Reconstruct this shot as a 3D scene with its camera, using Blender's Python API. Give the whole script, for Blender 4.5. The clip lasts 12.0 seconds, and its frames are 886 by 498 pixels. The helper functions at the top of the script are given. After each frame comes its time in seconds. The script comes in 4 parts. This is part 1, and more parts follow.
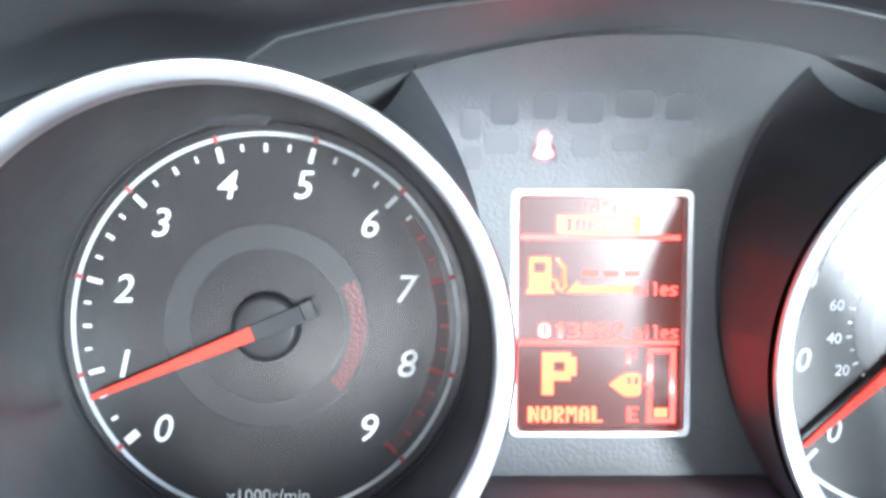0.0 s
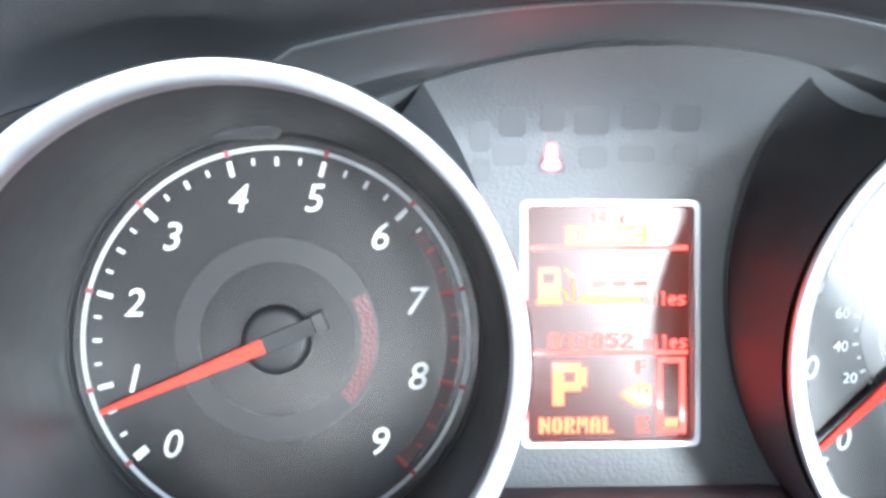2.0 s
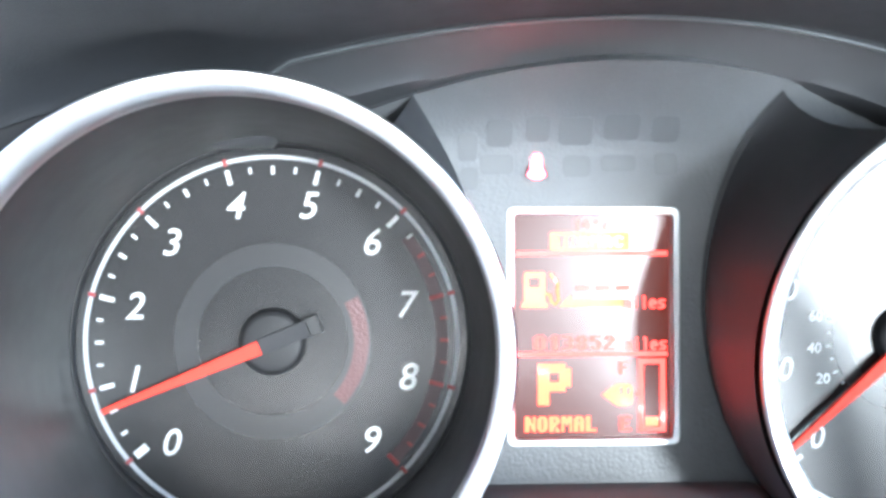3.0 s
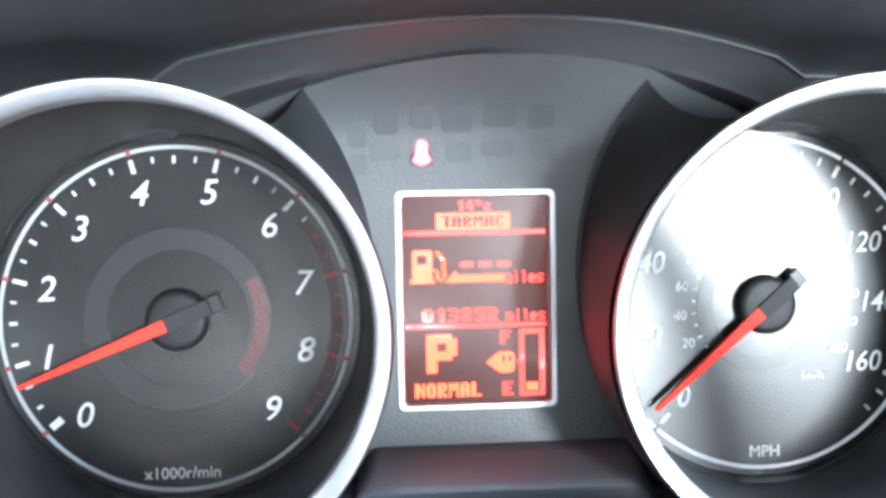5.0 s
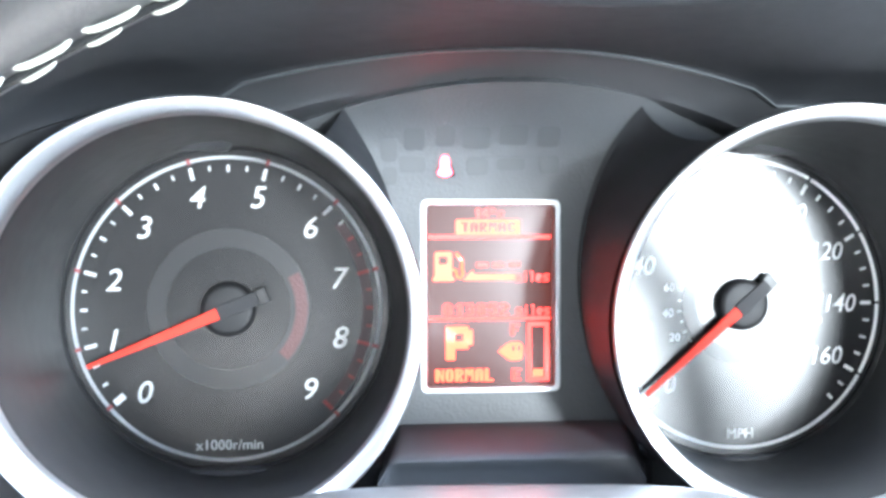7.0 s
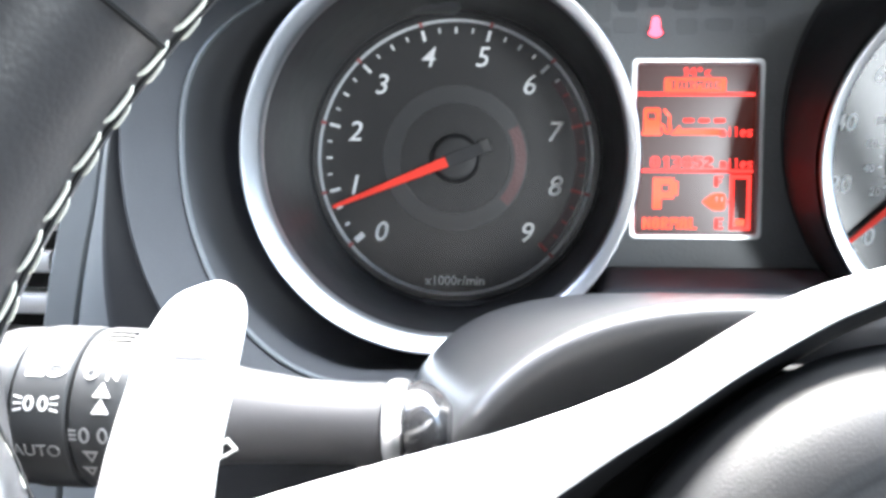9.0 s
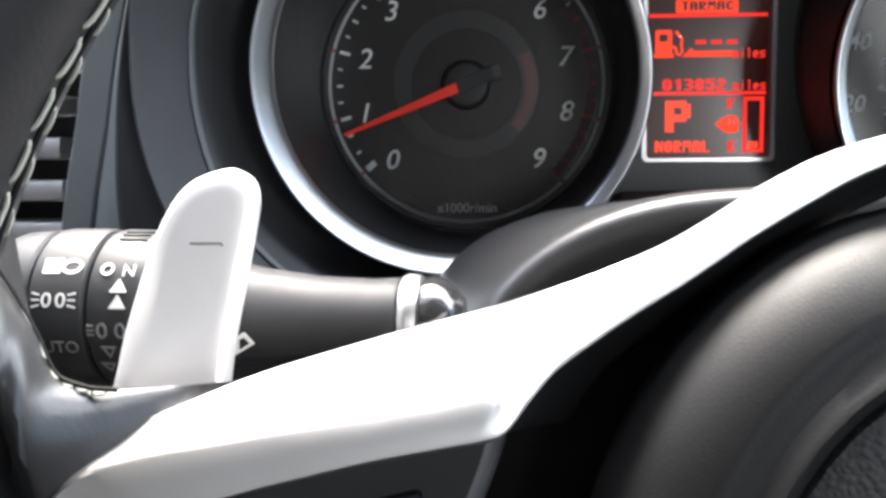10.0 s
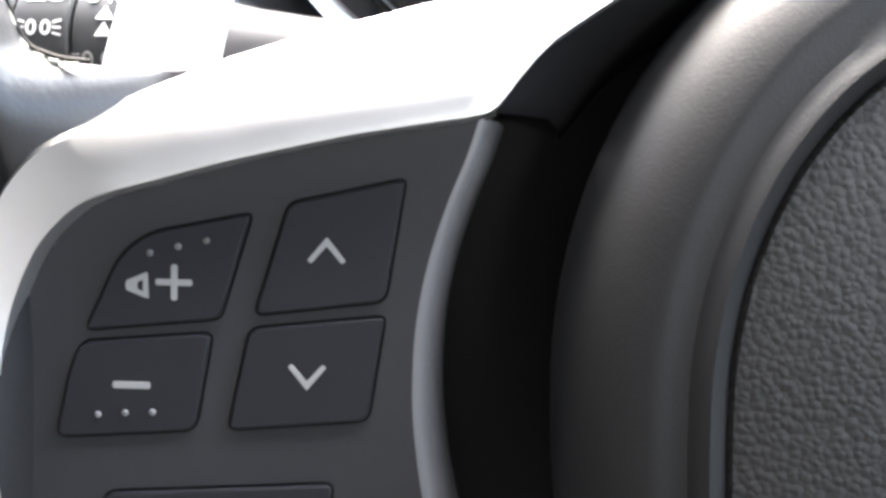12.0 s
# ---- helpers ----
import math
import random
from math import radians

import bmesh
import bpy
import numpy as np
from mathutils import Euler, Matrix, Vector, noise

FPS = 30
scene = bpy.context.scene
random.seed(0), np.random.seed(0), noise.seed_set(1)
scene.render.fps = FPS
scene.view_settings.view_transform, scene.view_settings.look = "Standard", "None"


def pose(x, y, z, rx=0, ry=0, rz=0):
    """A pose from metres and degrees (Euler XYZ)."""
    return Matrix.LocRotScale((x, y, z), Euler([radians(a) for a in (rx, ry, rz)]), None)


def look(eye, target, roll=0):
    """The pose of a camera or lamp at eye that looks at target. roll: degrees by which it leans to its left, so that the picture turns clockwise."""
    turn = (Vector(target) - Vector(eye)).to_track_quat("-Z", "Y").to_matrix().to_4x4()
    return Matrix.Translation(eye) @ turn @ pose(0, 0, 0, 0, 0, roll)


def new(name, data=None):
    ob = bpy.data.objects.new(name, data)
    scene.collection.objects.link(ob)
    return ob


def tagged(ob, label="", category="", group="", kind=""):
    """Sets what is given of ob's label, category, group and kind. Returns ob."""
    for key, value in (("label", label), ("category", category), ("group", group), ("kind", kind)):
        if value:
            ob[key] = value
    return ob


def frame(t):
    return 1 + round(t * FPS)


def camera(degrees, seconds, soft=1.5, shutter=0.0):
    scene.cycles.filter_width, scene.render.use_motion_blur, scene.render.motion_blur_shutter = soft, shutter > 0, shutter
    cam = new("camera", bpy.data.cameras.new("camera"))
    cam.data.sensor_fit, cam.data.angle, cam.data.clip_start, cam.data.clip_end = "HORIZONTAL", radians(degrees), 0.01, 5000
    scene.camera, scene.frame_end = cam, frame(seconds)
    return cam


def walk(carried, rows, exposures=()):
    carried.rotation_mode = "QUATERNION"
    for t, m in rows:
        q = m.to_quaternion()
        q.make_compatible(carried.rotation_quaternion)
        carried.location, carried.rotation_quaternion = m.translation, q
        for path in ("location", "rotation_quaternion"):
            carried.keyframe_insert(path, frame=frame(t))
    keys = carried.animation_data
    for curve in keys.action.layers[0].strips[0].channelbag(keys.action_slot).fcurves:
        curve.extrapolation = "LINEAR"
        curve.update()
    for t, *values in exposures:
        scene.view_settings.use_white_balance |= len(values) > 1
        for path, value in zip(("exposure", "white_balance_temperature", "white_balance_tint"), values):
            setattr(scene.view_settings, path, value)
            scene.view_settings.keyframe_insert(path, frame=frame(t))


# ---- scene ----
# Built in millimetres of the instrument panel's own axes (x right, y away from
# the driver, z up along the panel); LEAN tips it back, MM gives its true size.
MM = 0.00114
LEAN = pose(0, 0, 0.92, -11, 0, 0)
cam = camera(46.6, 12.0, soft=3.2)
PATH = [
    (0, (0.0351, -0.2459, 0.0352), (0.092, 1.749, -0.099), 0.32),
    (0.5, (0.0286, -0.2467, 0.0251), (0.123, 1.750, -0.025), 0.08),
    (1, (0.0276, -0.2477, 0.0256), (0.128, 1.749, -0.011), 0.03),
    (1.5, (0.0283, -0.2479, 0.0250), (0.121, 1.750, -0.006), -0.11),
    (2, (0.0284, -0.2479, 0.0244), (0.120, 1.750, 0.001), -0.17),
    (2.5, (0.0278, -0.2481, 0.0223), (0.133, 1.749, -0.021), -0.18),
    (3, (0.0285, -0.2581, 0.0221), (0.136, 1.739, 0.028), -0.16),
    (3.5, (0.0368, -0.2618, 0.0204), (0.192, 1.732, 0.003), -0.59),
    (3.7, (0.0387, -0.2639, 0.0200), (0.189, 1.730, -0.005), -0.54),
    (5.3, (0.0465, -0.2798, 0.0300), (0.251, 1.708, -0.061), -1.49),
    (5.5, (0.0458, -0.2796, 0.0297), (0.284, 1.704, -0.063), -1.67),
    (6, (0.0531, -0.2876, 0.0330), (0.274, 1.698, -0.064), -1.62),
    (6.5, (0.0473, -0.3053, 0.0299), (0.265, 1.682, -0.012), -0.96),
    (6.7, (0.0403, -0.3110, 0.0278), (0.271, 1.675, -0.010), -0.28),
    (8.3, (0.0058, -0.3344, 0.0071), (0.082, 1.664, -0.007), -0.20),
    (8.5, (0.0098, -0.3393, 0.0084), (0.025, 1.660, -0.046), 0.08),
    (9, (0.0089, -0.3479, -0.0054), (-0.065, 1.645, -0.150), 0.33),
    (9.5, (0.0078, -0.3489, -0.0190), (-0.094, 1.637, -0.230), 0.01),
    (10, (0.0087, -0.3491, -0.0186), (-0.088, 1.638, -0.228), -0.54),
    (10.5, (0.0078, -0.3498, -0.0196), (-0.105, 1.635, -0.235), -0.61),
    (11, (0.0096, -0.3490, -0.0340), (-0.112, 1.620, -0.364), 0.98),
    (11.5, (0.0129, -0.3469, -0.0482), (-0.130, 1.611, -0.429), 0.71),
    (12, (0.0132, -0.3464, -0.0491), (-0.126, 1.613, -0.427), 0.92),
]
walk(cam, [(t, LEAN @ look(Vector(eye) * MM * 1000, Vector(target) * MM * 1000, roll)) for t, eye, target, roll in PATH],
     exposures=[(0, 6.42, 5870, 4), (2.5, 6.42, 5870, 4), (3.0, 6.42, 5870, 4), (3.4, 5.99, 5870, 4), (3.7, 5.78, 5870, 4), (5.3, 5.89, 5870, 4), (6.7, 6.16, 5870, 4), (8.3, 5.57, 5970, 4), (8.6, 5.39, 6000, 5), (9.0, 4.70, 6100, 6), (9.5, 3.52, 6410, 8),
                (10.0, 3.11, 6410, 8), (10.5, 3.08, 6410, 8), (11.0, 2.72, 6410, 9), (11.5, 3.52, 6410, 9), (12.0, 4.32, 6460, 9)])

# ---- light ----
SUN_AZ, SUN_EL = 345, 60
world = bpy.data.worlds.new("sky")
world.use_nodes = True
scene.world = world
sky = world.node_tree.nodes.new("ShaderNodeTexSky")
sky.sky_type, sky.sun_disc = "NISHITA", False
sky.air_density, sky.dust_density, sky.ozone_density = 1.0, 8.0, 1.2
sky.sun_elevation, sky.sun_rotation = radians(SUN_EL), radians(SUN_AZ)
world.node_tree.links.new(sky.outputs[0], world.node_tree.nodes["Background"].inputs[0])
world.node_tree.nodes["Background"].inputs[1].default_value = 0.15
sun = new("sun", bpy.data.lights.new("sun", "SUN"))
sun.data.energy, sun.data.angle, sun.data.color = 0.45, radians(12), (1.0, 0.99, 0.98)
sun.matrix_world = look((math.sin(radians(SUN_AZ)) * 5, math.cos(radians(SUN_AZ)) * 5, 5 * math.tan(radians(SUN_EL))), (0, 0, 0))

# the sky's light through the windscreen opening
pane = new("windscreen_light", bpy.data.lights.new("windscreen_light", "AREA"))
pane.data.shape, pane.data.size, pane.data.size_y = "RECTANGLE", 1.2, 1.0
pane.data.energy, pane.data.color = 6.0, (0.97, 0.99, 1.0)
pane.matrix_world = look((0.42, 0.18, 1.22), (0.36, -0.2, 0.3))

# and through the rear window
rear = new("rear_window_light", bpy.data.lights.new("rear_window_light", "AREA"))
rear.data.shape, rear.data.size, rear.data.size_y = "RECTANGLE", 0.4, 0.36
rear.data.energy, rear.data.color = 0.05, (0.97, 0.99, 1.0)
rear.matrix_world = look((0.37, -2.16, 1.27), (0.2, 0, 0.95))

# an added lamp before the closed rear wall, for the speedometer's glare
side = new("speedo_glare_light", bpy.data.lights.new("speedo_glare_light", "AREA"))
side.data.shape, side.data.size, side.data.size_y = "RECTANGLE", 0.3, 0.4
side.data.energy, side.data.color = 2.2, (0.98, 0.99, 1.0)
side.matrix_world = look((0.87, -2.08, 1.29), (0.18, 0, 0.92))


# ---- materials ----
def material(name, colour, rough=0.5, metal=0.0, grain=0.0, size=0.5, depth=0.1, spots=0.0, voronoi=False, coat=0.0, spec=0.5, vary=0.15, patchy=0.05):
    """A surface with a fine relief of cells `size` mm wide, and colour that varies at two scales."""
    m = bpy.data.materials.new(name)
    m.use_nodes = True
    n, l = m.node_tree.nodes, m.node_tree.links
    b = n["Principled BSDF"]
    b.inputs["Metallic"].default_value = metal
    b.inputs["Coat Weight"].default_value = coat
    b.inputs["Specular IOR Level"].default_value = spec
    co = n.new("ShaderNodeTexCoord")

    def noise_at(mm, detail=3):
        t = n.new("ShaderNodeTexNoise")
        t.inputs["Scale"].default_value = 1 / (mm * MM)
        t.inputs["Detail"].default_value = detail
        l.new(co.outputs["Object"], t.inputs["Vector"])
        return t.outputs[0]

    big, fine = noise_at(18), noise_at(max(size, 0.3))
    mix = n.new("ShaderNodeMix")
    mix.data_type = "RGBA"
    c = Vector(colour)
    mix.inputs[6].default_value = (*(c * (1 - vary)), 1)
    mix.inputs[7].default_value = (*[min(1, v) for v in c * (1 + vary)], 1)
    add = n.new("ShaderNodeMath")
    add.operation = "MULTIPLY_ADD"
    l.new(big, add.inputs[0])
    add.inputs[1].default_value = 0.6
    half = n.new("ShaderNodeMath")
    half.operation = "MULTIPLY"
    half.inputs[1].default_value = 0.4
    l.new(fine, half.inputs[0])
    l.new(half.outputs[0], add.inputs[2])
    l.new(add.outputs[0], mix.inputs[0])
    l.new(mix.outputs[2], b.inputs["Base Color"])
    r = n.new("ShaderNodeMapRange")
    r.inputs[3].default_value, r.inputs[4].default_value = max(0.03, rough - patchy), min(1, rough + patchy)
    l.new(noise_at(6), r.inputs[0])
    l.new(r.outputs[0], b.inputs["Roughness"])
    if grain:
        if voronoi:
            v = n.new("ShaderNodeTexVoronoi")
            v.inputs["Scale"].default_value = 1 / (size * MM)
            wob = n.new("ShaderNodeMixRGB")
            wob.blend_type = "ADD"
            wob.inputs[0].default_value = 0.0006
            l.new(co.outputs["Object"], wob.inputs[1])
            l.new(noise_at(size * 2), wob.inputs[2])
            l.new(wob.outputs[0], v.inputs["Vector"])
            height = v.outputs["Distance"]
        else:
            height = noise_at(size, 4)
        bump = n.new("ShaderNodeBump")
        bump.inputs["Strength"].default_value = grain
        bump.inputs["Distance"].default_value = depth * MM
        bump.invert = voronoi
        l.new(height, bump.inputs["Height"])
        l.new(bump.outputs[0], b.inputs["Normal"])
    return m


def glow(name, colour, strength, rough=0.05):
    m = bpy.data.materials.new(name)
    m.use_nodes = True
    b = m.node_tree.nodes["Principled BSDF"]
    b.inputs["Base Color"].default_value = (*[v * 0.3 for v in colour], 1)
    b.inputs["Roughness"].default_value = rough
    b.inputs["Emission Color"].default_value = (*colour, 1)
    b.inputs["Emission Strength"].default_value = strength
    return m


DIAL = material("dial_black", (0.0065, 0.0068, 0.0075), 0.25, grain=0.05, size=0.35, depth=0.03, patchy=0.003, vary=0.3, spec=0.5)
DIAL_BAND = material("dial_band", (0.016, 0.0168, 0.018), 0.28, spec=0.5, grain=0.06, size=0.7, depth=0.2, voronoi=True, patchy=0.003)
DIAL_RED = material("dial_red_band", (0.07, 0.02, 0.021), 0.42, grain=0.45, size=0.7, depth=0.25, voronoi=True)
WHITE = material("white_print", (0.62, 0.63, 0.63), 0.5, vary=0.05)
RED = material("red_print", (0.22, 0.022, 0.022), 0.5)
NEEDLE = material("needle_red", (0.85, 0.05, 0.03), 0.6, vary=0.06, spec=0.2)
RING = material("ring_print", (0.36, 0.37, 0.38), 0.5, vary=0.05)
SUEDE = material("thumb_leather", (0.024, 0.024, 0.025), 0.32, grain=0.22, size=0.8, depth=0.08, voronoi=True)
TUNNEL = material("tunnel_black", (0.013, 0.013, 0.0135), 0.42, spec=0.42, grain=0.12, size=0.4, depth=0.03)
FACE = material("panel_weave", (0.075, 0.078, 0.082), 0.5, spec=0.45, grain=0.6, size=0.9, depth=0.14, voronoi=True, patchy=0.02)
SILVER = material("satin_silver", (0.54, 0.55, 0.562), 0.33, metal=0.95, vary=0.02, patchy=0.008)
TRIM = material("silver_paint", (0.74, 0.742, 0.745), 0.4, metal=0.97, grain=0.12, size=0.3, depth=0.02, vary=0.04)
PADDLE = material("brushed_silver", (0.78, 0.78, 0.785), 0.4, metal=0.6, grain=0.1, size=0.3, depth=0.02, vary=0.04)
HOOD = material("hood_plastic", (0.0265, 0.028, 0.031), 0.58, spec=0.26, grain=0.75, vary=0.25, size=0.6, depth=0.12)
SMOOTH = material("smooth_black", (0.048, 0.049, 0.052), 0.44, grain=0.2, size=0.5, depth=0.05)
SHAFT = material("shaft_black", (0.03, 0.03, 0.032), 0.52, spec=0.22, grain=0.2, size=0.5, depth=0.05)
KNOB = material("knob_black", (0.022, 0.023, 0.024), 0.44, spec=0.28, grain=0.1, size=0.4, depth=0.03)
BOOT = material("boot_gloss", (0.02, 0.02, 0.021), 0.14, spec=0.8, vary=0.05)
ROOT = material("root_grey", (0.03, 0.03, 0.032), 0.6, spec=0.2)
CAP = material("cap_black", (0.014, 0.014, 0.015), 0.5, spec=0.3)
DASH = material("dash_grey", (0.15, 0.162, 0.17), 0.34, metal=0.3, grain=0.15, size=0.4, depth=0.04)
LEATHER = material("leather_black", (0.017, 0.017, 0.018), 0.46, spec=0.34, grain=0.3, size=0.8, depth=0.1, voronoi=True)
GRAIN = material("grained_black", (0.02, 0.02, 0.02), 0.5, grain=0.6, size=0.95, depth=0.32, voronoi=True, spec=0.35)
HUB = material("hub_plastic", (0.0115, 0.0117, 0.012), 0.5, grain=0.5, size=0.4, depth=0.1, spec=0.3)
BUTTON = material("button_black", (0.02, 0.02, 0.0235), 0.52, grain=0.3, size=0.4, depth=0.06, spec=0.2)
PLATE = material("button_plate", (0.033, 0.033, 0.035), 0.5, grain=0.35, size=0.5, depth=0.06, spec=0.24)
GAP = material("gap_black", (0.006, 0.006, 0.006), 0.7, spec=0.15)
COWL = material("cowl_black", (0.022, 0.0225, 0.024), 0.34, spec=0.45, patchy=0.01, vary=0.05)
THREAD = material("grey_thread", (0.38, 0.38, 0.33), 0.7, grain=0.6, size=0.4, depth=0.1)
SYMBOL = material("pale_print", (0.5, 0.5, 0.49), 0.55, vary=0.05)
BUTTON_PRINT = material("grey_print", (0.3, 0.3, 0.29), 0.55, vary=0.05)
SYMBOL_DIM = material("dim_print", (0.16, 0.16, 0.16), 0.55, vary=0.05)
TELLTALE = material("dark_icon", (0.06, 0.062, 0.066), 0.5, spec=0.45)
SCREEN = glow("screen_dark", (0.05, 0.008, 0.006), 0.0)
SCREEN.node_tree.nodes["Principled BSDF"].inputs["Roughness"].default_value = 0.2
SCREEN.node_tree.nodes["Principled BSDF"].inputs["Emission Color"].default_value = (1.0, 0.12, 0.05, 1)
SCREEN.node_tree.nodes["Principled BSDF"].inputs["Emission Strength"].default_value = 0.002
CABIN = material("cabin_lining", (0.045, 0.045, 0.045), 0.8, grain=0.4, size=2, depth=0.3)
PIXEL = glow("screen_red", (1.0, 0.036, 0.028), 0.125)
PIXEL_HOT = glow("screen_red_bright", (1.0, 0.062, 0.026), 0.15)
SHELF = material("shelf_black", (0.07, 0.072, 0.076), 0.6, spec=0.35, grain=0.2, size=0.5, depth=0.05)
LAMP_RED = glow("lamp_red", (1.0, 0.05, 0.08), 0.35)
COLLAR = material("collar_black", (0.026, 0.027, 0.029), 0.5, spec=0.15, patchy=0.01, vary=0.05)
SLEEVE = material("sleeve_black", (0.02, 0.02, 0.022), 0.75, spec=0.12)
# paler than the button plate: the highlight along its edge is in the colour
EDGE = material("edge_highlight", (0.14, 0.14, 0.145), 0.4, grain=0.3, size=0.5, depth=0.05, spec=0.6)


# ---- building helpers ----
# the wheel, the stalk and the dashboard's side stand in axes turned a little against the panel's
FRONT = Matrix(((1.0353, 0.0893, -0.0036, -0.57), (-0.1052, 1.1174, -0.0583, 5.16), (0.0014, 0.037, 1.0393, 0.24), (0, 0, 0, 1)))
# the wheel leans back at its top
WHEEL = Matrix.Translation((-20.0, -219.1, -84.3)) @ Matrix(((0.9984, -0.0568, 0.0036, 0), (0.056, 0.9917, 0.1158, 0), (-0.0102, -0.1154, 0.9933, 0), (0, 0, 0, 1))) @ Matrix.Scale(0.939, 4) @ Matrix.Translation((3.65, 203.5, 75.25))
AXES = {"": Matrix.Identity(4), "front": FRONT, "wheel": WHEEL}


def thing(name, label, category, group="", kind="", at=(0, 0, 0), shift=(0, 0, 0), axes=""):
    """A thing whose base stands at `at`, its parts being drawn from `at` less `shift`."""
    ob = new(name)
    ob.empty_display_size = 0.01
    at = AXES[axes] @ (Vector(at) + Vector(shift))
    ob.matrix_basis = LEAN @ Matrix.Translation(at * MM)
    ob["at"], ob["shift"], ob["axes"] = tuple(at), tuple(shift), axes
    return tagged(ob, label, category, group, kind)


def placing(ob):
    """From the axes in which a part is drawn to those of its thing, in panel millimetres."""
    while ob.parent:
        ob = ob.parent
    return Matrix.Translation(-Vector(ob["at"])) @ AXES[ob["axes"]] @ Matrix.Translation(Vector(ob["shift"]))


def part(name, bm, mat, parent, label="", smooth=40):
    """Links a bmesh, in panel millimetres, as one mesh under parent."""
    bmesh.ops.remove_doubles(bm, verts=bm.verts, dist=0.0005)
    bmesh.ops.recalc_face_normals(bm, faces=bm.faces)
    me = bpy.data.meshes.new(name)
    bmesh.ops.transform(bm, matrix=Matrix.Scale(MM, 4) @ placing(parent), verts=bm.verts)
    for e in bm.edges:
        e.smooth = len(e.link_faces) == 2 and e.calc_face_angle(0) < radians(smooth)
    for f in bm.faces:
        f.smooth = len(f.verts) < 5
    bm.to_mesh(me)
    bm.free()
    me.materials.append(mat)
    ob = new(name, me)
    ob.parent = parent
    return tagged(ob, label)


def grid_into(bm, rows, close_u=False, close_v=False):
    vs = [[bm.verts.new(p) for p in row] for row in rows]
    nr, nc = len(vs), len(vs[0])
    for i in range(nr if close_v else nr - 1):
        for j in range(nc if close_u else nc - 1):
            quad = [vs[i][j], vs[i][(j + 1) % nc], vs[(i + 1) % nr][(j + 1) % nc], vs[(i + 1) % nr][j]]
            bm.faces.new(quad)
    return vs


def surface(rows, close_u=False, close_v=False, caps=False):
    bm = bmesh.new()
    vs = grid_into(bm, rows, close_u, close_v)
    if caps:
        bm.faces.new(vs[0][::-1])
        bm.faces.new(vs[-1])
    return bm


def lathe(profile, cx=0, cz=0, n=128, closed=False, a0=0.0, a1=360.0):
    """Turns (radius, y) pairs about the y axis through (cx, cz)."""
    full = a1 - a0 >= 360
    steps = n if full else n + 1
    rows = [[(cx + r * math.cos(radians(a0 + (a1 - a0) * k / n)), y, cz + r * math.sin(radians(a0 + (a1 - a0) * k / n))) for r, y in profile] for k in range(steps)]
    return surface(rows, close_u=closed, close_v=full)


def rounded(pts, radius, n=5):
    """The closed outline pts with its corners rounded."""
    out = []
    for i, p in enumerate(pts):
        p, a, b = Vector(p), Vector(pts[i - 1]), Vector(pts[(i + 1) % len(pts)])
        r = radius[i] if isinstance(radius, (list, tuple)) else radius
        r = min(r, (a - p).length * 0.48, (b - p).length * 0.48)
        s, e = p + (a - p).normalized() * r, p + (b - p).normalized() * r
        for k in range(n + 1):
            t = k / n
            out.append(tuple(s * (1 - t) ** 2 + p * 2 * t * (1 - t) + e * t * t))
    return out


def spline(pts, n=8):
    """A smooth open curve through pts (any dimension)."""
    v = [Vector(p) for p in pts]
    v = [v[0] * 2 - v[1], *v, v[-1] * 2 - v[-2]]
    out = []
    for i in range(1, len(v) - 2):
        a, b, c, d = v[i - 1:i + 3]
        for k in range(n):
            t = k / n
            out.append(0.5 * (2 * b + (c - a) * t + (2 * a - 5 * b + 4 * c - d) * t * t + (3 * b - a - 3 * c + d) * t ** 3))
    return out + [v[-2]]


def inset(pts, d):
    """The closed outline pts drawn in by d."""
    v = [Vector(p) for p in pts]
    area = sum(v[i - 1].x * v[i].y - v[i].x * v[i - 1].y for i in range(len(v)))
    s = 1 if area > 0 else -1
    out = []
    for i in range(len(v)):
        t = (v[(i + 1) % len(v)] - v[i - 1])
        t = t.normalized() if t.length else Vector((1, 0))
        out.append(v[i] + Vector((-t.y, t.x)) * d * s)
    return [tuple(p) for p in out]


def plate(outline, back, front, edge=0.5, steps=3):
    """A solid plate with rounded front edges; outline in (x, z), front nearer the driver (smaller y)."""
    bm = bmesh.new()
    rows = [[(x, back, z) for x, z in outline]]
    for k in range(steps + 1):
        a = math.pi / 2 * k / steps
        ring = inset(outline, edge * (1 - math.cos(a)))
        rows.append([(x, front + edge * (1 - math.sin(a)), z) for x, z in ring])
    vs = grid_into(bm, rows, close_u=True)
    bm.faces.new(vs[-1])
    bm.faces.new(vs[0][::-1])
    return bm


def tube(path, radius, n=12, close=False):
    pts = [Vector(p) for p in path]
    rows, up = [], Vector((0.13, 0.3, 0.94))
    for i, p in enumerate(pts):
        a = pts[i - 1] if close or i else p
        b = pts[(i + 1) % len(pts)] if close or i < len(pts) - 1 else p
        d = (b - a).normalized()
        u = d.cross(up).normalized()
        w = u.cross(d)
        r = radius(i / (len(pts) - 1)) if callable(radius) else radius
        rows.append([p + (u * math.cos(6.28319 * k / n) + w * math.sin(6.28319 * k / n)) * r for k in range(n)])
    return surface(rows, close_u=True, close_v=close, caps=not close)


def arc_plate(cx, cz, r0, r1, a0, a1, back, front, n=24):
    prof = [(r0, back), (r1, back), (r1, front), (r0, front)]
    full = a1 - a0 >= 360
    bm = lathe(prof, cx, cz, n, closed=True, a0=a0, a1=a1)
    if not full:
        bmesh.ops.holes_fill(bm, edges=[e for e in bm.edges if len(e.link_faces) == 1])
    return bm


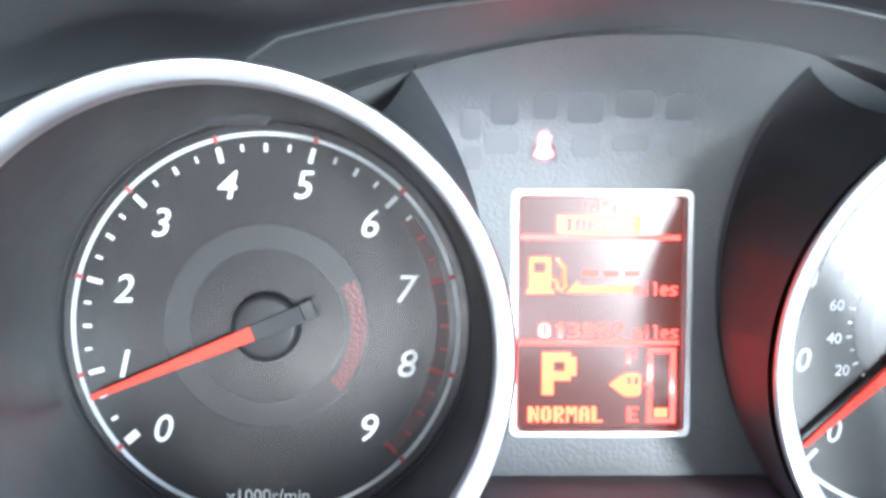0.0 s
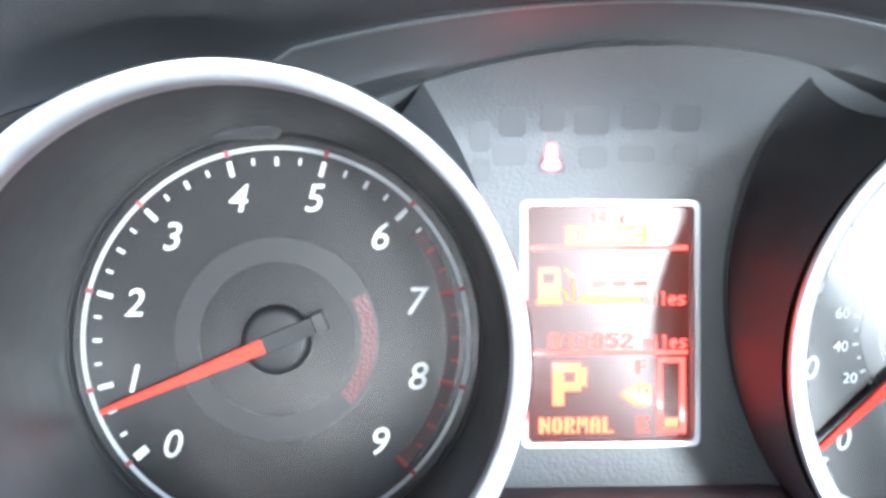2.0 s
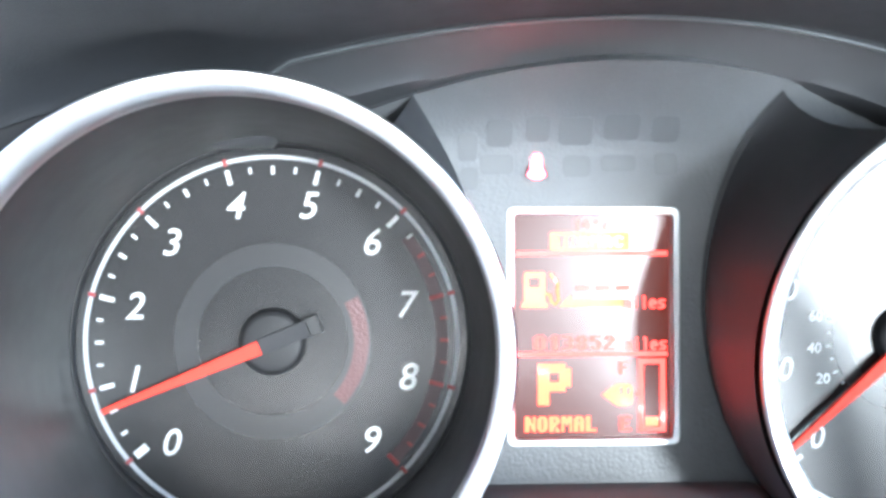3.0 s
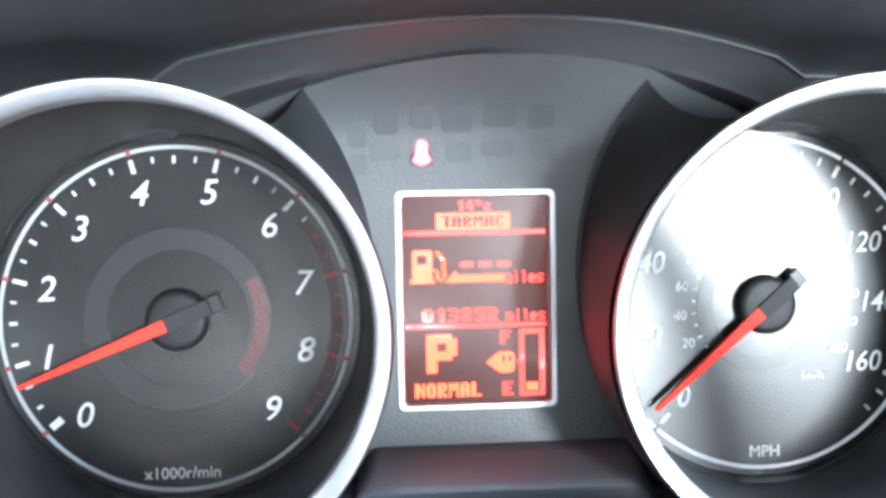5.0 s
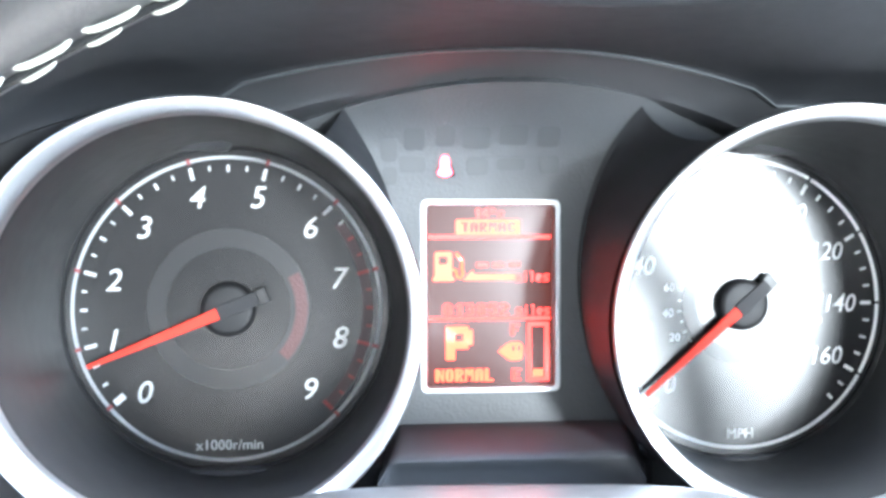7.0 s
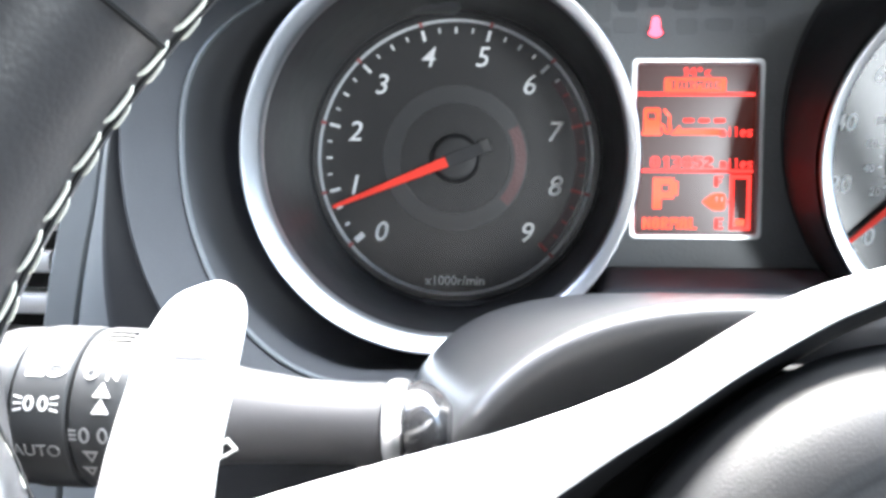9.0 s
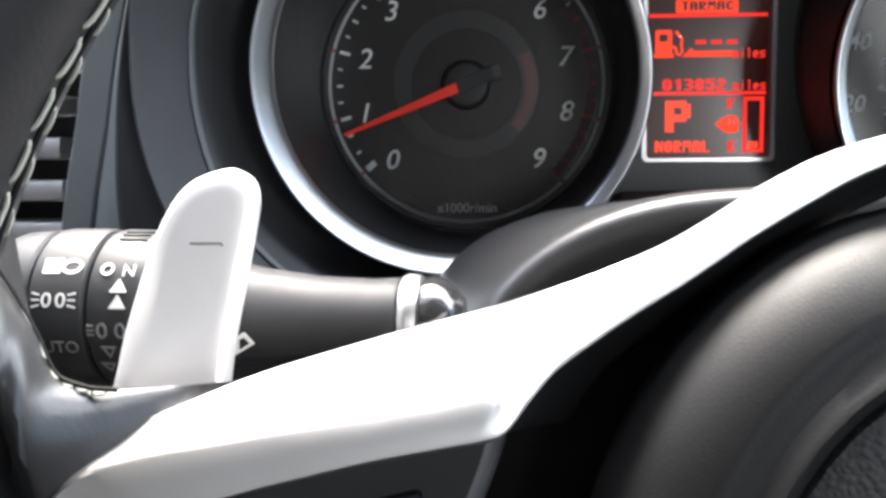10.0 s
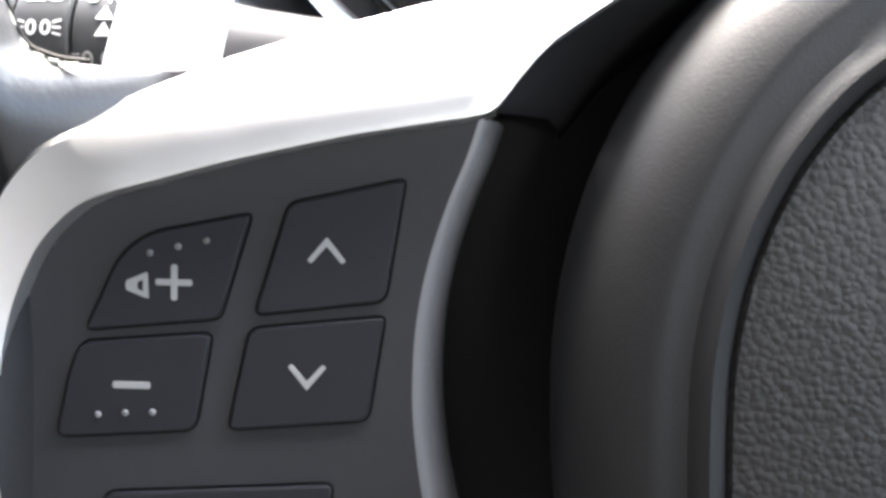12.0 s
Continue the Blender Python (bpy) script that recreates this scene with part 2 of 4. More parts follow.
def bar(cx, cz, r0, r1, angle, width, back, front, tip=None):
    """A tick on a dial."""
    c, s = math.cos(radians(angle)), math.sin(radians(angle))
    tip = width if tip is None else tip
    pts = [(cx + r * c - w * s, cz + r * s + w * c) for r, w in ((r0, -width / 2), (r1, -tip / 2), (r1, tip / 2), (r0, width / 2))]
    return plate(pts, back, front, 0.12, 1)


def text(body, size, x, z, front, mat, parent, name="lettering", shear=0.0, bold=0.0, stretch=1.0, depth=0.12, turn=None, label=""):
    """Letters centred on (x, z) that face the driver, in the built-in font; size is the height of a capital."""
    cu = bpy.data.curves.new(name, "FONT")
    cu.body, cu.size, cu.shear, cu.offset = body, size / 0.69, shear, bold
    cu.align_x, cu.align_y = "CENTER", "CENTER"
    cu.extrude, cu.resolution_u = depth / 2, 3
    tmp = bpy.data.objects.new(name, cu)
    scene.collection.objects.link(tmp)
    bpy.context.view_layer.update()
    me = bpy.data.meshes.new_from_object(tmp.evaluated_get(bpy.context.evaluated_depsgraph_get()))
    bpy.data.objects.remove(tmp)
    bpy.data.curves.remove(cu)
    bm = bmesh.new()
    bm.from_mesh(me)
    bpy.data.meshes.remove(me)
    xs = [v.co.x for v in bm.verts]
    ys = [v.co.y for v in bm.verts]
    mid = Vector(((min(xs) + max(xs)) / 2, (min(ys) + max(ys)) / 2))
    flip = turn or (lambda u, w, h: (x + u, front + h, z + w))
    for v in bm.verts:
        v.co = flip((v.co.x - mid.x) * stretch, v.co.y - mid.y, -v.co.z)
    return part(name, bm, mat, parent, label)


# ---- gauges ----
def polar(r, a, cx=0.0, cz=0.0):
    return cx + r * math.cos(radians(a)), cz + r * math.sin(radians(a))


FACE_Y = -2.9


def face_depth(z):
    """The panel's face stands upright and rolls forwards under the hood."""
    return FACE_Y - 15.0 * max(0, (z - 44) / 23.5) ** 2


def hoop(cx, side, r, y, sx=0.0, sz=0.0, dx=0.0, dz=0.0, n=160):
    """A circle of radius r round a gauge, its plane turned by the slopes sx and sz; side -1 mirrors it."""
    out = []
    for k in range(n):
        a = 6.28319 * k / n
        u, w = r / math.hypot(1, sx) * math.cos(a), r / math.hypot(1, sz) * math.sin(a)
        out.append((cx + side * (dx + u), y + sx * u + sz * w, dz + w))
    return out


def gauge(name, cx, side, label, shift=(0, 0, 0)):
    """Tube, bezel and dial shared by both gauges; the bezels are cut so that they turn towards each other."""
    g = thing(name, label, "gauge", "instrument gauges", at=(cx, 0, 0), shift=shift)
    part("dial_face", lathe([(0, 0), (14, 0), (47, 0), (49.0, -0.1), (49.2, 2), (0, 2)], cx), DIAL, g)
    part("tunnel", surface([hoop(cx, side, 49.2, 1), hoop(cx, side, 49.3, -3), hoop(cx, side, 49.5, -16, 0.06, -0.03), hoop(cx, side, 50.3, -34, 0.12, -0.07), hoop(cx, side, 51.6, -52.5, 0.2, -0.11, -0.1, 0), hoop(cx, side, 52.1, -54.9, 0.202, -0.116, -0.14, 0.07), hoop(cx, side, 53.6, -54.2, 0.202, -0.116, -0.14, 0)], close_u=True), TUNNEL, g, "black inner wall")
    rings = [(52.1, -54.6, 0), (52.2, -56.6, 0), (52.5, -57.6, 0.05), (53.1, -58.4, 0.2), (54.2, -59.3, 0.5), (55.3, -60.1, 0.75), (56.0, -60.7, 0.9), (56.5, -60.9, 1), (56.9, -60.6, 1), (57.1, -59.9, 1), (56.9, -58.9, 1), (56.0, -58.0, 0.9), (54.6, -55.2, 0.6)]
    part("bezel", surface([hoop(cx, side, r, y, 0.202 + 0.028 * f, -0.116 + 0.012 * f, -0.14 - 0.47 * f, 0.07 - 0.81 * f) for r, y, f in rings], close_u=True), SILVER, g, "satin silver ring")
    part("sleeve", surface([hoop(cx, side, 55.8, -57.8, 0.23, -0.104, -0.5, -0.7), hoop(cx, side, 52.4, -36, 0.15, -0.07, -0.1, -0.2), hoop(cx, side, 50.4, 3), hoop(cx, side, 49.9, 3), hoop(cx, side, 54.4, -55, 0.225, -0.104, -0.4, -0.5)], close_u=True), SLEEVE, g, "black outer sleeve")
    collar = []
    for f, swell in ((0, 1.2), (0.02, 0), (0.15, 0), (0.3, 0), (0.45, 0), (0.6, 0), (0.8, 0), (1, 0)):
        row = []
        for k in range(33):
            a = radians(-44 + 83 * k / 32)
            back = Vector((cx + side * (-27.4 + 80 * math.cos(a)), 0, 10 + 80 * math.sin(a)))
            back.y = face_depth(back.z) + 0.4
            b = math.atan2(back.z, side * (back.x - cx))
            tip = Vector((cx + side * 55.6 * math.cos(b), -57.6 + 0.23 * 55 * math.cos(b) - 0.104 * 55 * math.sin(b), -0.7 + 55.6 * math.sin(b)))
            p = back.lerp(tip, 1 - (1 - f) ** 2)
            p.y = back.y + (tip.y - back.y) * f ** 1.5
            row.append((p.x + side * swell * math.cos(b), p.y, p.z + swell * math.sin(b)))
        collar.append(row)
    part("collar", surface(collar), COLLAR, g, "smooth black collar between face and ring")
    part("lower_lip", lathe([(48.4, -0.5), (48.9, -1.6), (49.3, -1.6), (49.3, -0.5)], cx, closed=True), TUNNEL, g)
    return g


def needle(g, cx, angle, reach):
    part("hub_cap", lathe([(0, -4.4), (3, -4.4), (6.2, -4.35), (7.0, -4.2), (7.7, -3.7), (8.1, -2.9), (8.3, -0.2), (0, -0.2)], cx, n=64), CAP, g, "round black cap")
    n = bar(cx, 0, 3.0, reach, angle, 3.5, -3.2, -4.8, tip=1.2)
    part("needle", n, NEEDLE, g, "red tapered needle")
    part("needle_root", bar(cx, 0, -9.6, 3.0, angle, 4.2, -3.4, -5.2), ROOT, g, "grey needle root")
    part("needle_tail", bar(cx, 0, -12.6, -9.6, angle, 4.6, -1.0, -4.2), TUNNEL, g, "black counterweight")


tacho = gauge("tachometer", 0, 1, "round black tachometer with white numerals and silver bezel")
part("centre_band", arc_plate(0, 0, 18.6, 24.4, 0, 360, 0, -0.15, 96), DIAL_BAND, tacho, "dotted grey ring")
part("red_band", arc_plate(0, 0, 20.0, 23.8, -42, 28, 0, -0.25, 40), DIAL_RED, tacho, "dotted red zone")
part("red_zone", arc_plate(0, 0, 40.6, 43.6, -45, 38, 0, -0.1, 40), material("dim_red_band", (0.05, 0.02, 0.022), 0.42), tacho, "dim red zone")
for k in range(10):
    a = 225 - 30 * k if k else 219.7
    hot = k >= 7
    part("major_tick", bar(0, 0, 40.3, 43.9, a, 2.0 if k == 0 else 1.1, 0, -0.3), RED if hot else WHITE, tacho)
    part("ring_mark", bar(0, 0, 45.0, 46.8, a, 0.9, 0, -0.35), RED, tacho, "small red mark")
    b = 195 - 30 * k if k < 9 else 219.7 - 360
    parts = 4 if k else 3
    part("scale_ring", arc_plate(0, 0, 45.4, 46.4, b + 0.7, a - 0.7, 0, -0.3, 24 if k < 9 else 60), RING, tacho, "white arc")
    if k < 9:
        for q in range(1, parts):
            part("minor_tick", bar(0, 0, 41.6 if q == 2 else 42.0, 43.6, a + (b - a) * q / parts, 0.85 if q == 2 or not k else 0.65, 0, -0.25), RED if k >= 7 or (k == 6 and q > 1) else WHITE, tacho)
    x, z = polar(35.0, 225 - 30 * k)
    text(str(k), 6.5, x, z, -0.3, WHITE, tacho, "numeral", shear=0.22, bold=0.02)
text("x1000r/min", 3.0, 0, -41.3, -0.25, WHITE, tacho, "unit_label")
needle(tacho, 0, 202, 44.0)

SX = 160.6
speedo = gauge("speedometer", SX, -1, "round black speedometer with white numerals and silver bezel", shift=(0, -1.8, 0.1))
part("centre_band", arc_plate(SX, 0, 14.6, 19.0, 0, 360, 0, -0.15, 96), DIAL_BAND, speedo, "dotted grey ring")


def mph_angle(m):
    return 90 + (80 - m) * 1.72 if m < 80 else 90 - (m - 80) * 1.5


def kmh_angle(k):
    return 225 - 0.97 * k if k <= 140 else 89.2 - (k - 140) * 1.2 if k <= 180 else 41.2 - (k - 180) * 0.9


for m in range(0, 175, 5):
    a, big = mph_angle(m), m % 20 == 0
    part("major_tick" if big else "minor_tick", bar(SX, 0, 40.4 if big else 41.6, 43.8 if big else 43.6, a, 1.1 if big else 0.7, 0, -0.3), WHITE, speedo)
    if big:
        part("ring_mark", bar(SX, 0, 45.0, 46.8, a, 0.8, 0, -0.35), DIAL, speedo, "gap in the ring")
        x, z = polar(34.2 if m < 100 else 33.6, a, SX)
        text(str(m), 5.6, x, z, -0.3, WHITE, speedo, "numeral", shear=0.22, bold=0.015, stretch=0.92)
        if m < 160:
            part("scale_ring", arc_plate(SX, 0, 45.4, 46.4, mph_angle(m + 20) + 0.6, a - 0.6, 0, -0.3, 24), WHITE, speedo, "white arc")
part("scale_ring", arc_plate(SX, 0, 45.4, 46.4, mph_angle(0) - 360 + 0.6, mph_angle(160) - 0.6, 0, -0.3, 80), WHITE, speedo, "white arc")
for k in range(0, 261, 10):
    a = kmh_angle(k)
    x, z = polar(25.0 if k > 100 else 24.0, a, SX)
    part("inner_tick", bar(SX, 0, 19.6, 21.0 if k % 20 == 0 else 20.4, a, 0.5, 0, -0.25), WHITE, speedo)
    if k % 20 == 0:
        text(str(k), 2.5, x, z, -0.3, WHITE, speedo, "small_numeral", shear=0.1)
text("km/h", 2.2, SX + 14, -20.5, -0.25, WHITE, speedo, "unit_label")
text("MPH", 3.1, SX, -41.4, -0.25, WHITE, speedo, "unit_label")
needle(speedo, SX, 221, 42.5)

# ---- instrument panel face, telltales and screen ----
def brow(x, peak, fall, mid=88.0):
    return peak - fall * (x - mid) ** 2


face_panel = thing("instrument_panel", "dark woven-textured instrument panel between the gauges", "instrument panel", kind="structure")
cols = [-34 + k for k in range(243)]
rows = []
for k in range(113):
    f = k / 112
    row = []
    for x in cols:
        top = min(67.4, brow(x, 67.5, 0.00266))
        z = -44 + (top + 44) * f
        row.append((x, face_depth(z), z))
    rows.append(row)
bm = surface([*rows, [(x, y + 3, z + 2) for x, y, z in rows[-1]]])


def cut_out(v):
    """Where the gauges and the screen pass through the face."""
    x, z = v.co.x, v.co.z
    return math.hypot(x, z) < 49.6 or math.hypot(x - SX, z) < 49.6 or (59.6 < x < 100.4 and -25.1 < z < 31.9)


bmesh.ops.delete(bm, geom=[f for f in bm.faces if any(cut_out(v) for v in f.verts)], context="FACES")
part("face", bm, FACE, face_panel)
ledge_rows = []
for y, z, spread in ((3, -35.6, 0), (-8, -36.0, 0.3), (-11.5, -36.5, 0.4), (-14, -37.2, 0.8), (-22, -38.8, 2.2), (-27.5, -39.8, 3.3), (-29.4, -40.4, 3.7), (-30.2, -41.2, 3.8), (-30.0, -42.2, 3.7), (-28.6, -43.6, 3.4), (-27, -56, 3)):
    x0, x1 = 50.2 - spread, 122 - spread * 1.1
    ledge_rows.append([(x0 + dx if k < 4 else x1 - dx, y, z - dz) for k, (dx, dz) in enumerate(((-3.0, 6), (-0.6, 2.2), (0.8, 0.5), (3.0, 0), (3.0, 0), (0.8, 0.5), (-0.6, 2.2), (-3.0, 6)))])
part("ledge", surface(ledge_rows), SHELF, face_panel, "smooth black ledge below the screen")
part("ledge_floor", plate([(34, -70), (34, -46), (41, -44), (120, -44), (127, -46), (127, -70)], 6, -18, 1.0, 2), HOOD, face_panel)

for x, z, w, h in ((47.2, 48.2, 5, 7), (55, 51.5, 6.5, 6.5), (64.5, 52.5, 6, 6), (74, 52, 8.5, 6.5), (85.5, 53, 9, 6), (96.5, 52.5, 7, 6),
                   (47.6, 40.5, 4.6, 5.6), (54.5, 44, 8.5, 5), (74.5, 43.5, 7, 5.5), (85, 44.2, 9, 4), (97, 44, 6, 5.5)):
    x += 1.3
    t = thing("warning_icon", "unlit dark warning icon on the instrument panel", "warning light", "warning lights", at=(x, FACE_Y, z))
    o = rounded([(x - w / 2, z - h / 2), (x - w / 2, z + h / 2), (x + w / 2, z + h / 2), (x + w / 2, z - h / 2)], 1.6, 3)
    bm = plate(o, 0.4, -0.12, 0.06, 1)
    for v in bm.verts:
        v.co.y += face_depth(v.co.z)
    part("icon_window", bm, TELLTALE, t)
lit = thing("warning_light", "lit red warning light above the screen", "warning light", "warning lights", at=(64.5, 3, 43.5), shift=(1.2, -5.8, -0.2))
part("icon_window", plate(rounded([(60.8, 39.8), (62.2, 46), (63.6, 48.8), (65.4, 48.8), (66.6, 46), (68.2, 39.8)], 1.2, 3), 3.4, 2.9, 0.15, 1), TELLTALE, lit)
part("icon", plate(rounded([(61.9, 41.4), (62.9, 43.0), (63.2, 46.2), (64.5, 47.9), (65.8, 46.2), (66.1, 43.0), (67.1, 41.4), (65.4, 40.3), (63.6, 40.3)], 0.7, 3), 3.0, 2.7, 0.1, 1), LAMP_RED, lit, "glowing red lamp")

screen = thing("display_screen", "red-lit driving information screen in a silver frame", "display", at=(78, 0, 3), shift=(1.7, -2.9, 0))
outer = rounded([(56.3, -26.6), (56.3, 33.4), (100.3, 33.4), (100.3, -26.6)], 2.4, 6)
inner = rounded([(58.4, -24.7), (58.4, 31.5), (98.2, 31.5), (98.2, -24.7)], 1.2, 6)
rows = [[(x, y, z) for x, z in o] for o, y in ((outer, 3.4), (outer, 0.2), (inset(outer, 0.4), -0.3), (inset(inner, -0.4), -0.3), (inner, 0.1), (inner, 3.0))]
part("frame", surface(rows, close_u=True), SILVER, screen, "thin silver frame")
part("glass", plate(inset(inner, -0.2), 3.2, 2.0, 0.1, 1), SCREEN, screen, "dark screen", smooth=5)
F = 1.85


def px(name, pts, mat=PIXEL, r=0.0, label=""):
    return part(name, plate(rounded(pts, r, 2) if r else pts, F + 0.2, F, 0.04, 1), mat, screen, label)


def box2(x0, z0, x1, z1):
    return [(x0, z0), (x0, z1), (x1, z1), (x1, z0)]


# five by seven dots; the tall gear letter has its own
DOTS = {"0": "01110 11011 11011 11011 11011 11011 01110", "1": "00110 01110 00110 00110 00110 00110 00110", "2": "01110 11011 00011 00110 01100 11000 11111",
        "3": "11110 00011 00011 01110 00011 00011 11110", "4": "00110 01110 11010 11010 11111 00010 00010", "5": "11111 11000 11110 00011 00011 11011 01110",
        "8": "01110 11011 11011 01110 11011 11011 01110", "N": "11001 11101 11101 11111 11011 11011 11001", "O": "01110 11011 11011 11011 11011 11011 01110",
        "R": "11110 11011 11011 11110 11100 11010 11011", "M": "11011 11111 11111 10101 10001 10001 10001", "A": "01110 11011 11011 11111 11011 11011 11011",
        "L": "11000 11000 11000 11000 11000 11000 11111", "T": "11111 00110 00110 00110 00110 00110 00110", "C": "01110 11011 11000 11000 11000 11011 01110",
        "F": "11111 11000 11000 11110 11000 11000 11000", "E": "11111 11000 11000 11110 11000 11000 11111", "m": "00000 00000 11110 10101 10101 10101 10101",
        "i": "00100 00000 00100 00100 00100 00100 00100", "l": "01100 00100 00100 00100 00100 00100 00100", "e": "00000 00000 01110 11011 11111 11000 01110",
        "s": "00000 00000 01111 11000 01110 00011 11110", "c": "00000 00000 01110 11000 11000 11000 01110", "\u00b0": "01100 10010 01100 00000 00000 00000 00000",
        "P": "111110 111111 110011 110011 111111 111110 110000 110000 110000"}


def dots(body, x, z, wide, high, name, mat=PIXEL, front=F):
    """Words of square dots round (x, z), wide by high mm, each line of dots one bar."""
    grids = [DOTS[c].split() for c in body]
    columns = sum(len(g[0]) + 1 for g in grids) - 1
    u, v = wide / columns, high / len(grids[0])
    bm, col = bmesh.new(), 0
    for g in grids:
        for j, line in enumerate(g):
            i = 0
            while i < len(line):
                k = i
                while k < len(line) and line[k] == "1":
                    k += 1
                if k > i:
                    x0, x1 = x - wide / 2 + (col + i) * u - 0.06, x - wide / 2 + (col + k) * u + 0.06
                    z1 = z + high / 2 - j * v
                    corners = [(x0, front, z1 - v), (x1, front, z1 - v), (x1, front, z1), (x0, front, z1)]
                    near = [bm.verts.new(c) for c in corners]
                    far = [bm.verts.new((c[0], c[1] + 0.2, c[2])) for c in corners]
                    bm.faces.new(near)
                    for q in range(4):
                        bm.faces.new((near[q], far[q], far[q - 3], near[q - 3]))
                i = k + 1
        col += len(g[0]) + 1
    return part(name, bm, mat, screen)


dots("14\u00b0c", 78.2, 28.9, 9.6, 2.9, "temperature_text")
px("mode_box", box2(67.6, 22.4, 87.8, 27.0), PIXEL_HOT, 0.5, "inverted mode box")
dots("TARMAC", 77.7, 24.7, 17.2, 3.0, "mode_text", SCREEN, F - 0.1)
px("rule", box2(58.9, 21.1, 97.4, 22.2), label="red line")
px("rule", box2(58.9, -4.3, 97.4, -3.2), label="red line")
px("pump_foot", box2(60.4, 8.0, 67.0, 9.2), PIXEL_HOT, 0.2, "fuel pump symbol")
px("pump_body", box2(61.0, 8.8, 66.4, 17.0), PIXEL_HOT, 0.7, "fuel pump symbol")
part("pump_window", plate(rounded(box2(62.2, 13.2, 65.0, 15.6), 0.4, 2), F + 0.1, F - 0.08, 0.03, 1), SCREEN, screen)
for name, path in (("pump_hose", ((66.2, 11.6), (67.6, 11.2), (67.9, 9.4), (69.0, 8.8), (69.8, 9.8), (69.4, 12.4))), ("pump_nozzle", ((69.4, 12.0), (69.6, 14.2), (68.6, 15.4), (67.6, 16.6)))):
    part(name, tube([(x, F + 0.1, z) for x, z in path], 0.45, 6), PIXEL_HOT, screen)
for x in (74.0, 79.1, 84.2):
    px("dash_mark", box2(x, 12.3, x + 3.6, 13.6), r=0.4)
px("range_arrow", [(69.8, 8.2), (72.8, 11.2), (73.4, 10.1), (86.2, 10.1), (86.2, 8.2)], PIXEL_HOT, label="range arrow")
dots("miles", 91.6, 9.3, 10.6, 3.2, "unit_text")
dots("013852", 73.8, -0.9, 20.6, 3.7, "odometer_text")
dots("miles", 91.9, -1.2, 10.6, 3.2, "unit_text")
dots("P", 68.6, -11.3, 8.2, 10.4, "gear_text", PIXEL_HOT)
dots("NORMAL", 70.2, -21.3, 18.0, 3.8, "drive_mode_text", PIXEL_HOT)
dots("F", 86.2, -7.2, 2.7, 3.4, "fuel_full_mark")
dots("E", 86.6, -21.3, 2.7, 3.6, "fuel_empty_mark")
for p in (box2(90.0, -23.4, 91.3, -5.0), box2(95.6, -23.4, 96.9, -5.0), box2(91.3, -6.3, 95.6, -5.0), box2(91.3, -23.4, 95.6, -22.3)):
    px("fuel_gauge_frame", p)
px("fuel_gauge_notch", box2(89.2, -14.4, 90.0, -13.6))
px("fuel_bar", box2(91.8, -22.0, 95.1, -19.8), PIXEL_HOT, 0.2)
px("fuel_arrow", [(80.8, -14.0), (83.8, -11.6), (83.8, -16.4)], PIXEL_HOT)
px("fuel_symbol", rounded(box2(83.6, -16.9, 88.6, -11.2), 1.6, 3), PIXEL_HOT)
for x in (85.2, 87.0):
    part("fuel_symbol_gap", plate(box2(x, -13.9, x + 0.8, -12.2), F + 0.1, F - 0.08, 0.03, 1), SCREEN, screen)


# ---- hood round the instruments ----
def hood_ring(cx, rx, cz, rz, y, sx, sz, peak, fall, ytop, dip=0.0, mid=88.0):
    """A line round both gauges: half an ellipse in a sloping plane at either end, a brow of depth ytop along the top."""
    half = []
    for x in (60, 40, 20):
        half.append((x, y + sz * -rz, cz - rz))
    for k in range(41):
        a = radians(270 - 180 * k / 40)
        c, q = math.cos(a), math.sin(a)
        f = max(0, q) ** 3
        x = cx * (1 - f) - rx * abs(c) ** (1 if q < 0 else 0.7)
        z = cz + q * (rz if q < 0 else brow(0, peak, fall) - cz)
        half.append((x, (y + sx * rx * c + sz * rz * min(q, 0)) * (1 - f) + ytop * f, z))
    left = half
    top = [(SX * k / 24, ytop + dip * math.sin(math.pi * k / 24), brow(SX * k / 24, peak, fall, 88 - 8 * abs(1 - k / 12))) for k in range(1, 24)]
    return left + top + [(SX - x, yy, z) for x, yy, z in reversed(half)]


hood = thing("instrument_hood", "black grained plastic hood round the instruments", "dashboard hood")
EDGE_RING = (-23.2, 48.9, 5.06, 68.3, -59.8, 0.24, 0.12)


def edge_ring(out, y, peak, fall, ytop, dip=0.0):
    """The hood's inner edge, moved outwards and in depth."""
    cx, rx, cz, rz, y0, sx, sz = EDGE_RING
    return hood_ring(cx, rx + out, cz, rz + out, y0 + y, sx, sz, peak, fall, ytop, dip)


part("channel", surface([hood_ring(0, 55.5, 0, 55.5, -30, 0.15, -0.07, 62, 0.0018, 3), hood_ring(-3, 56.5, 0, 59, -30, 0.2, 0, 67.6, 0.0026, -11), hood_ring(-14, 53.5, 4, 66, -36, 0.24, 0.1, 68.6, 0.0025, -14.6), edge_ring(-1.4, 9, 70.5, 0.0023, -16), edge_ring(-0.2, 2, 75, 0.0020, -27)]), SMOOTH, hood, "smooth black inner channel")
for cut, mat in ((slice(0, 34), DASH), (slice(43, -42), DASH), (slice(-34, None), DASH)):
    part("inner_edge", surface([ring[cut] for ring in (edge_ring(-0.3, 1.6, 75.0, 0.0020, -27), edge_ring(-0.3, 0.3, 75.0, 0.0020, -28), edge_ring(0.1, -0.5, 75.2, 0.0020, -28.4), edge_ring(0.6, -0.4, 75.6, 0.0020, -28.2), edge_ring(0.9, 0.6, 75.9, 0.0020, -27.6))]), mat, hood, "thin pale edge of the channel")
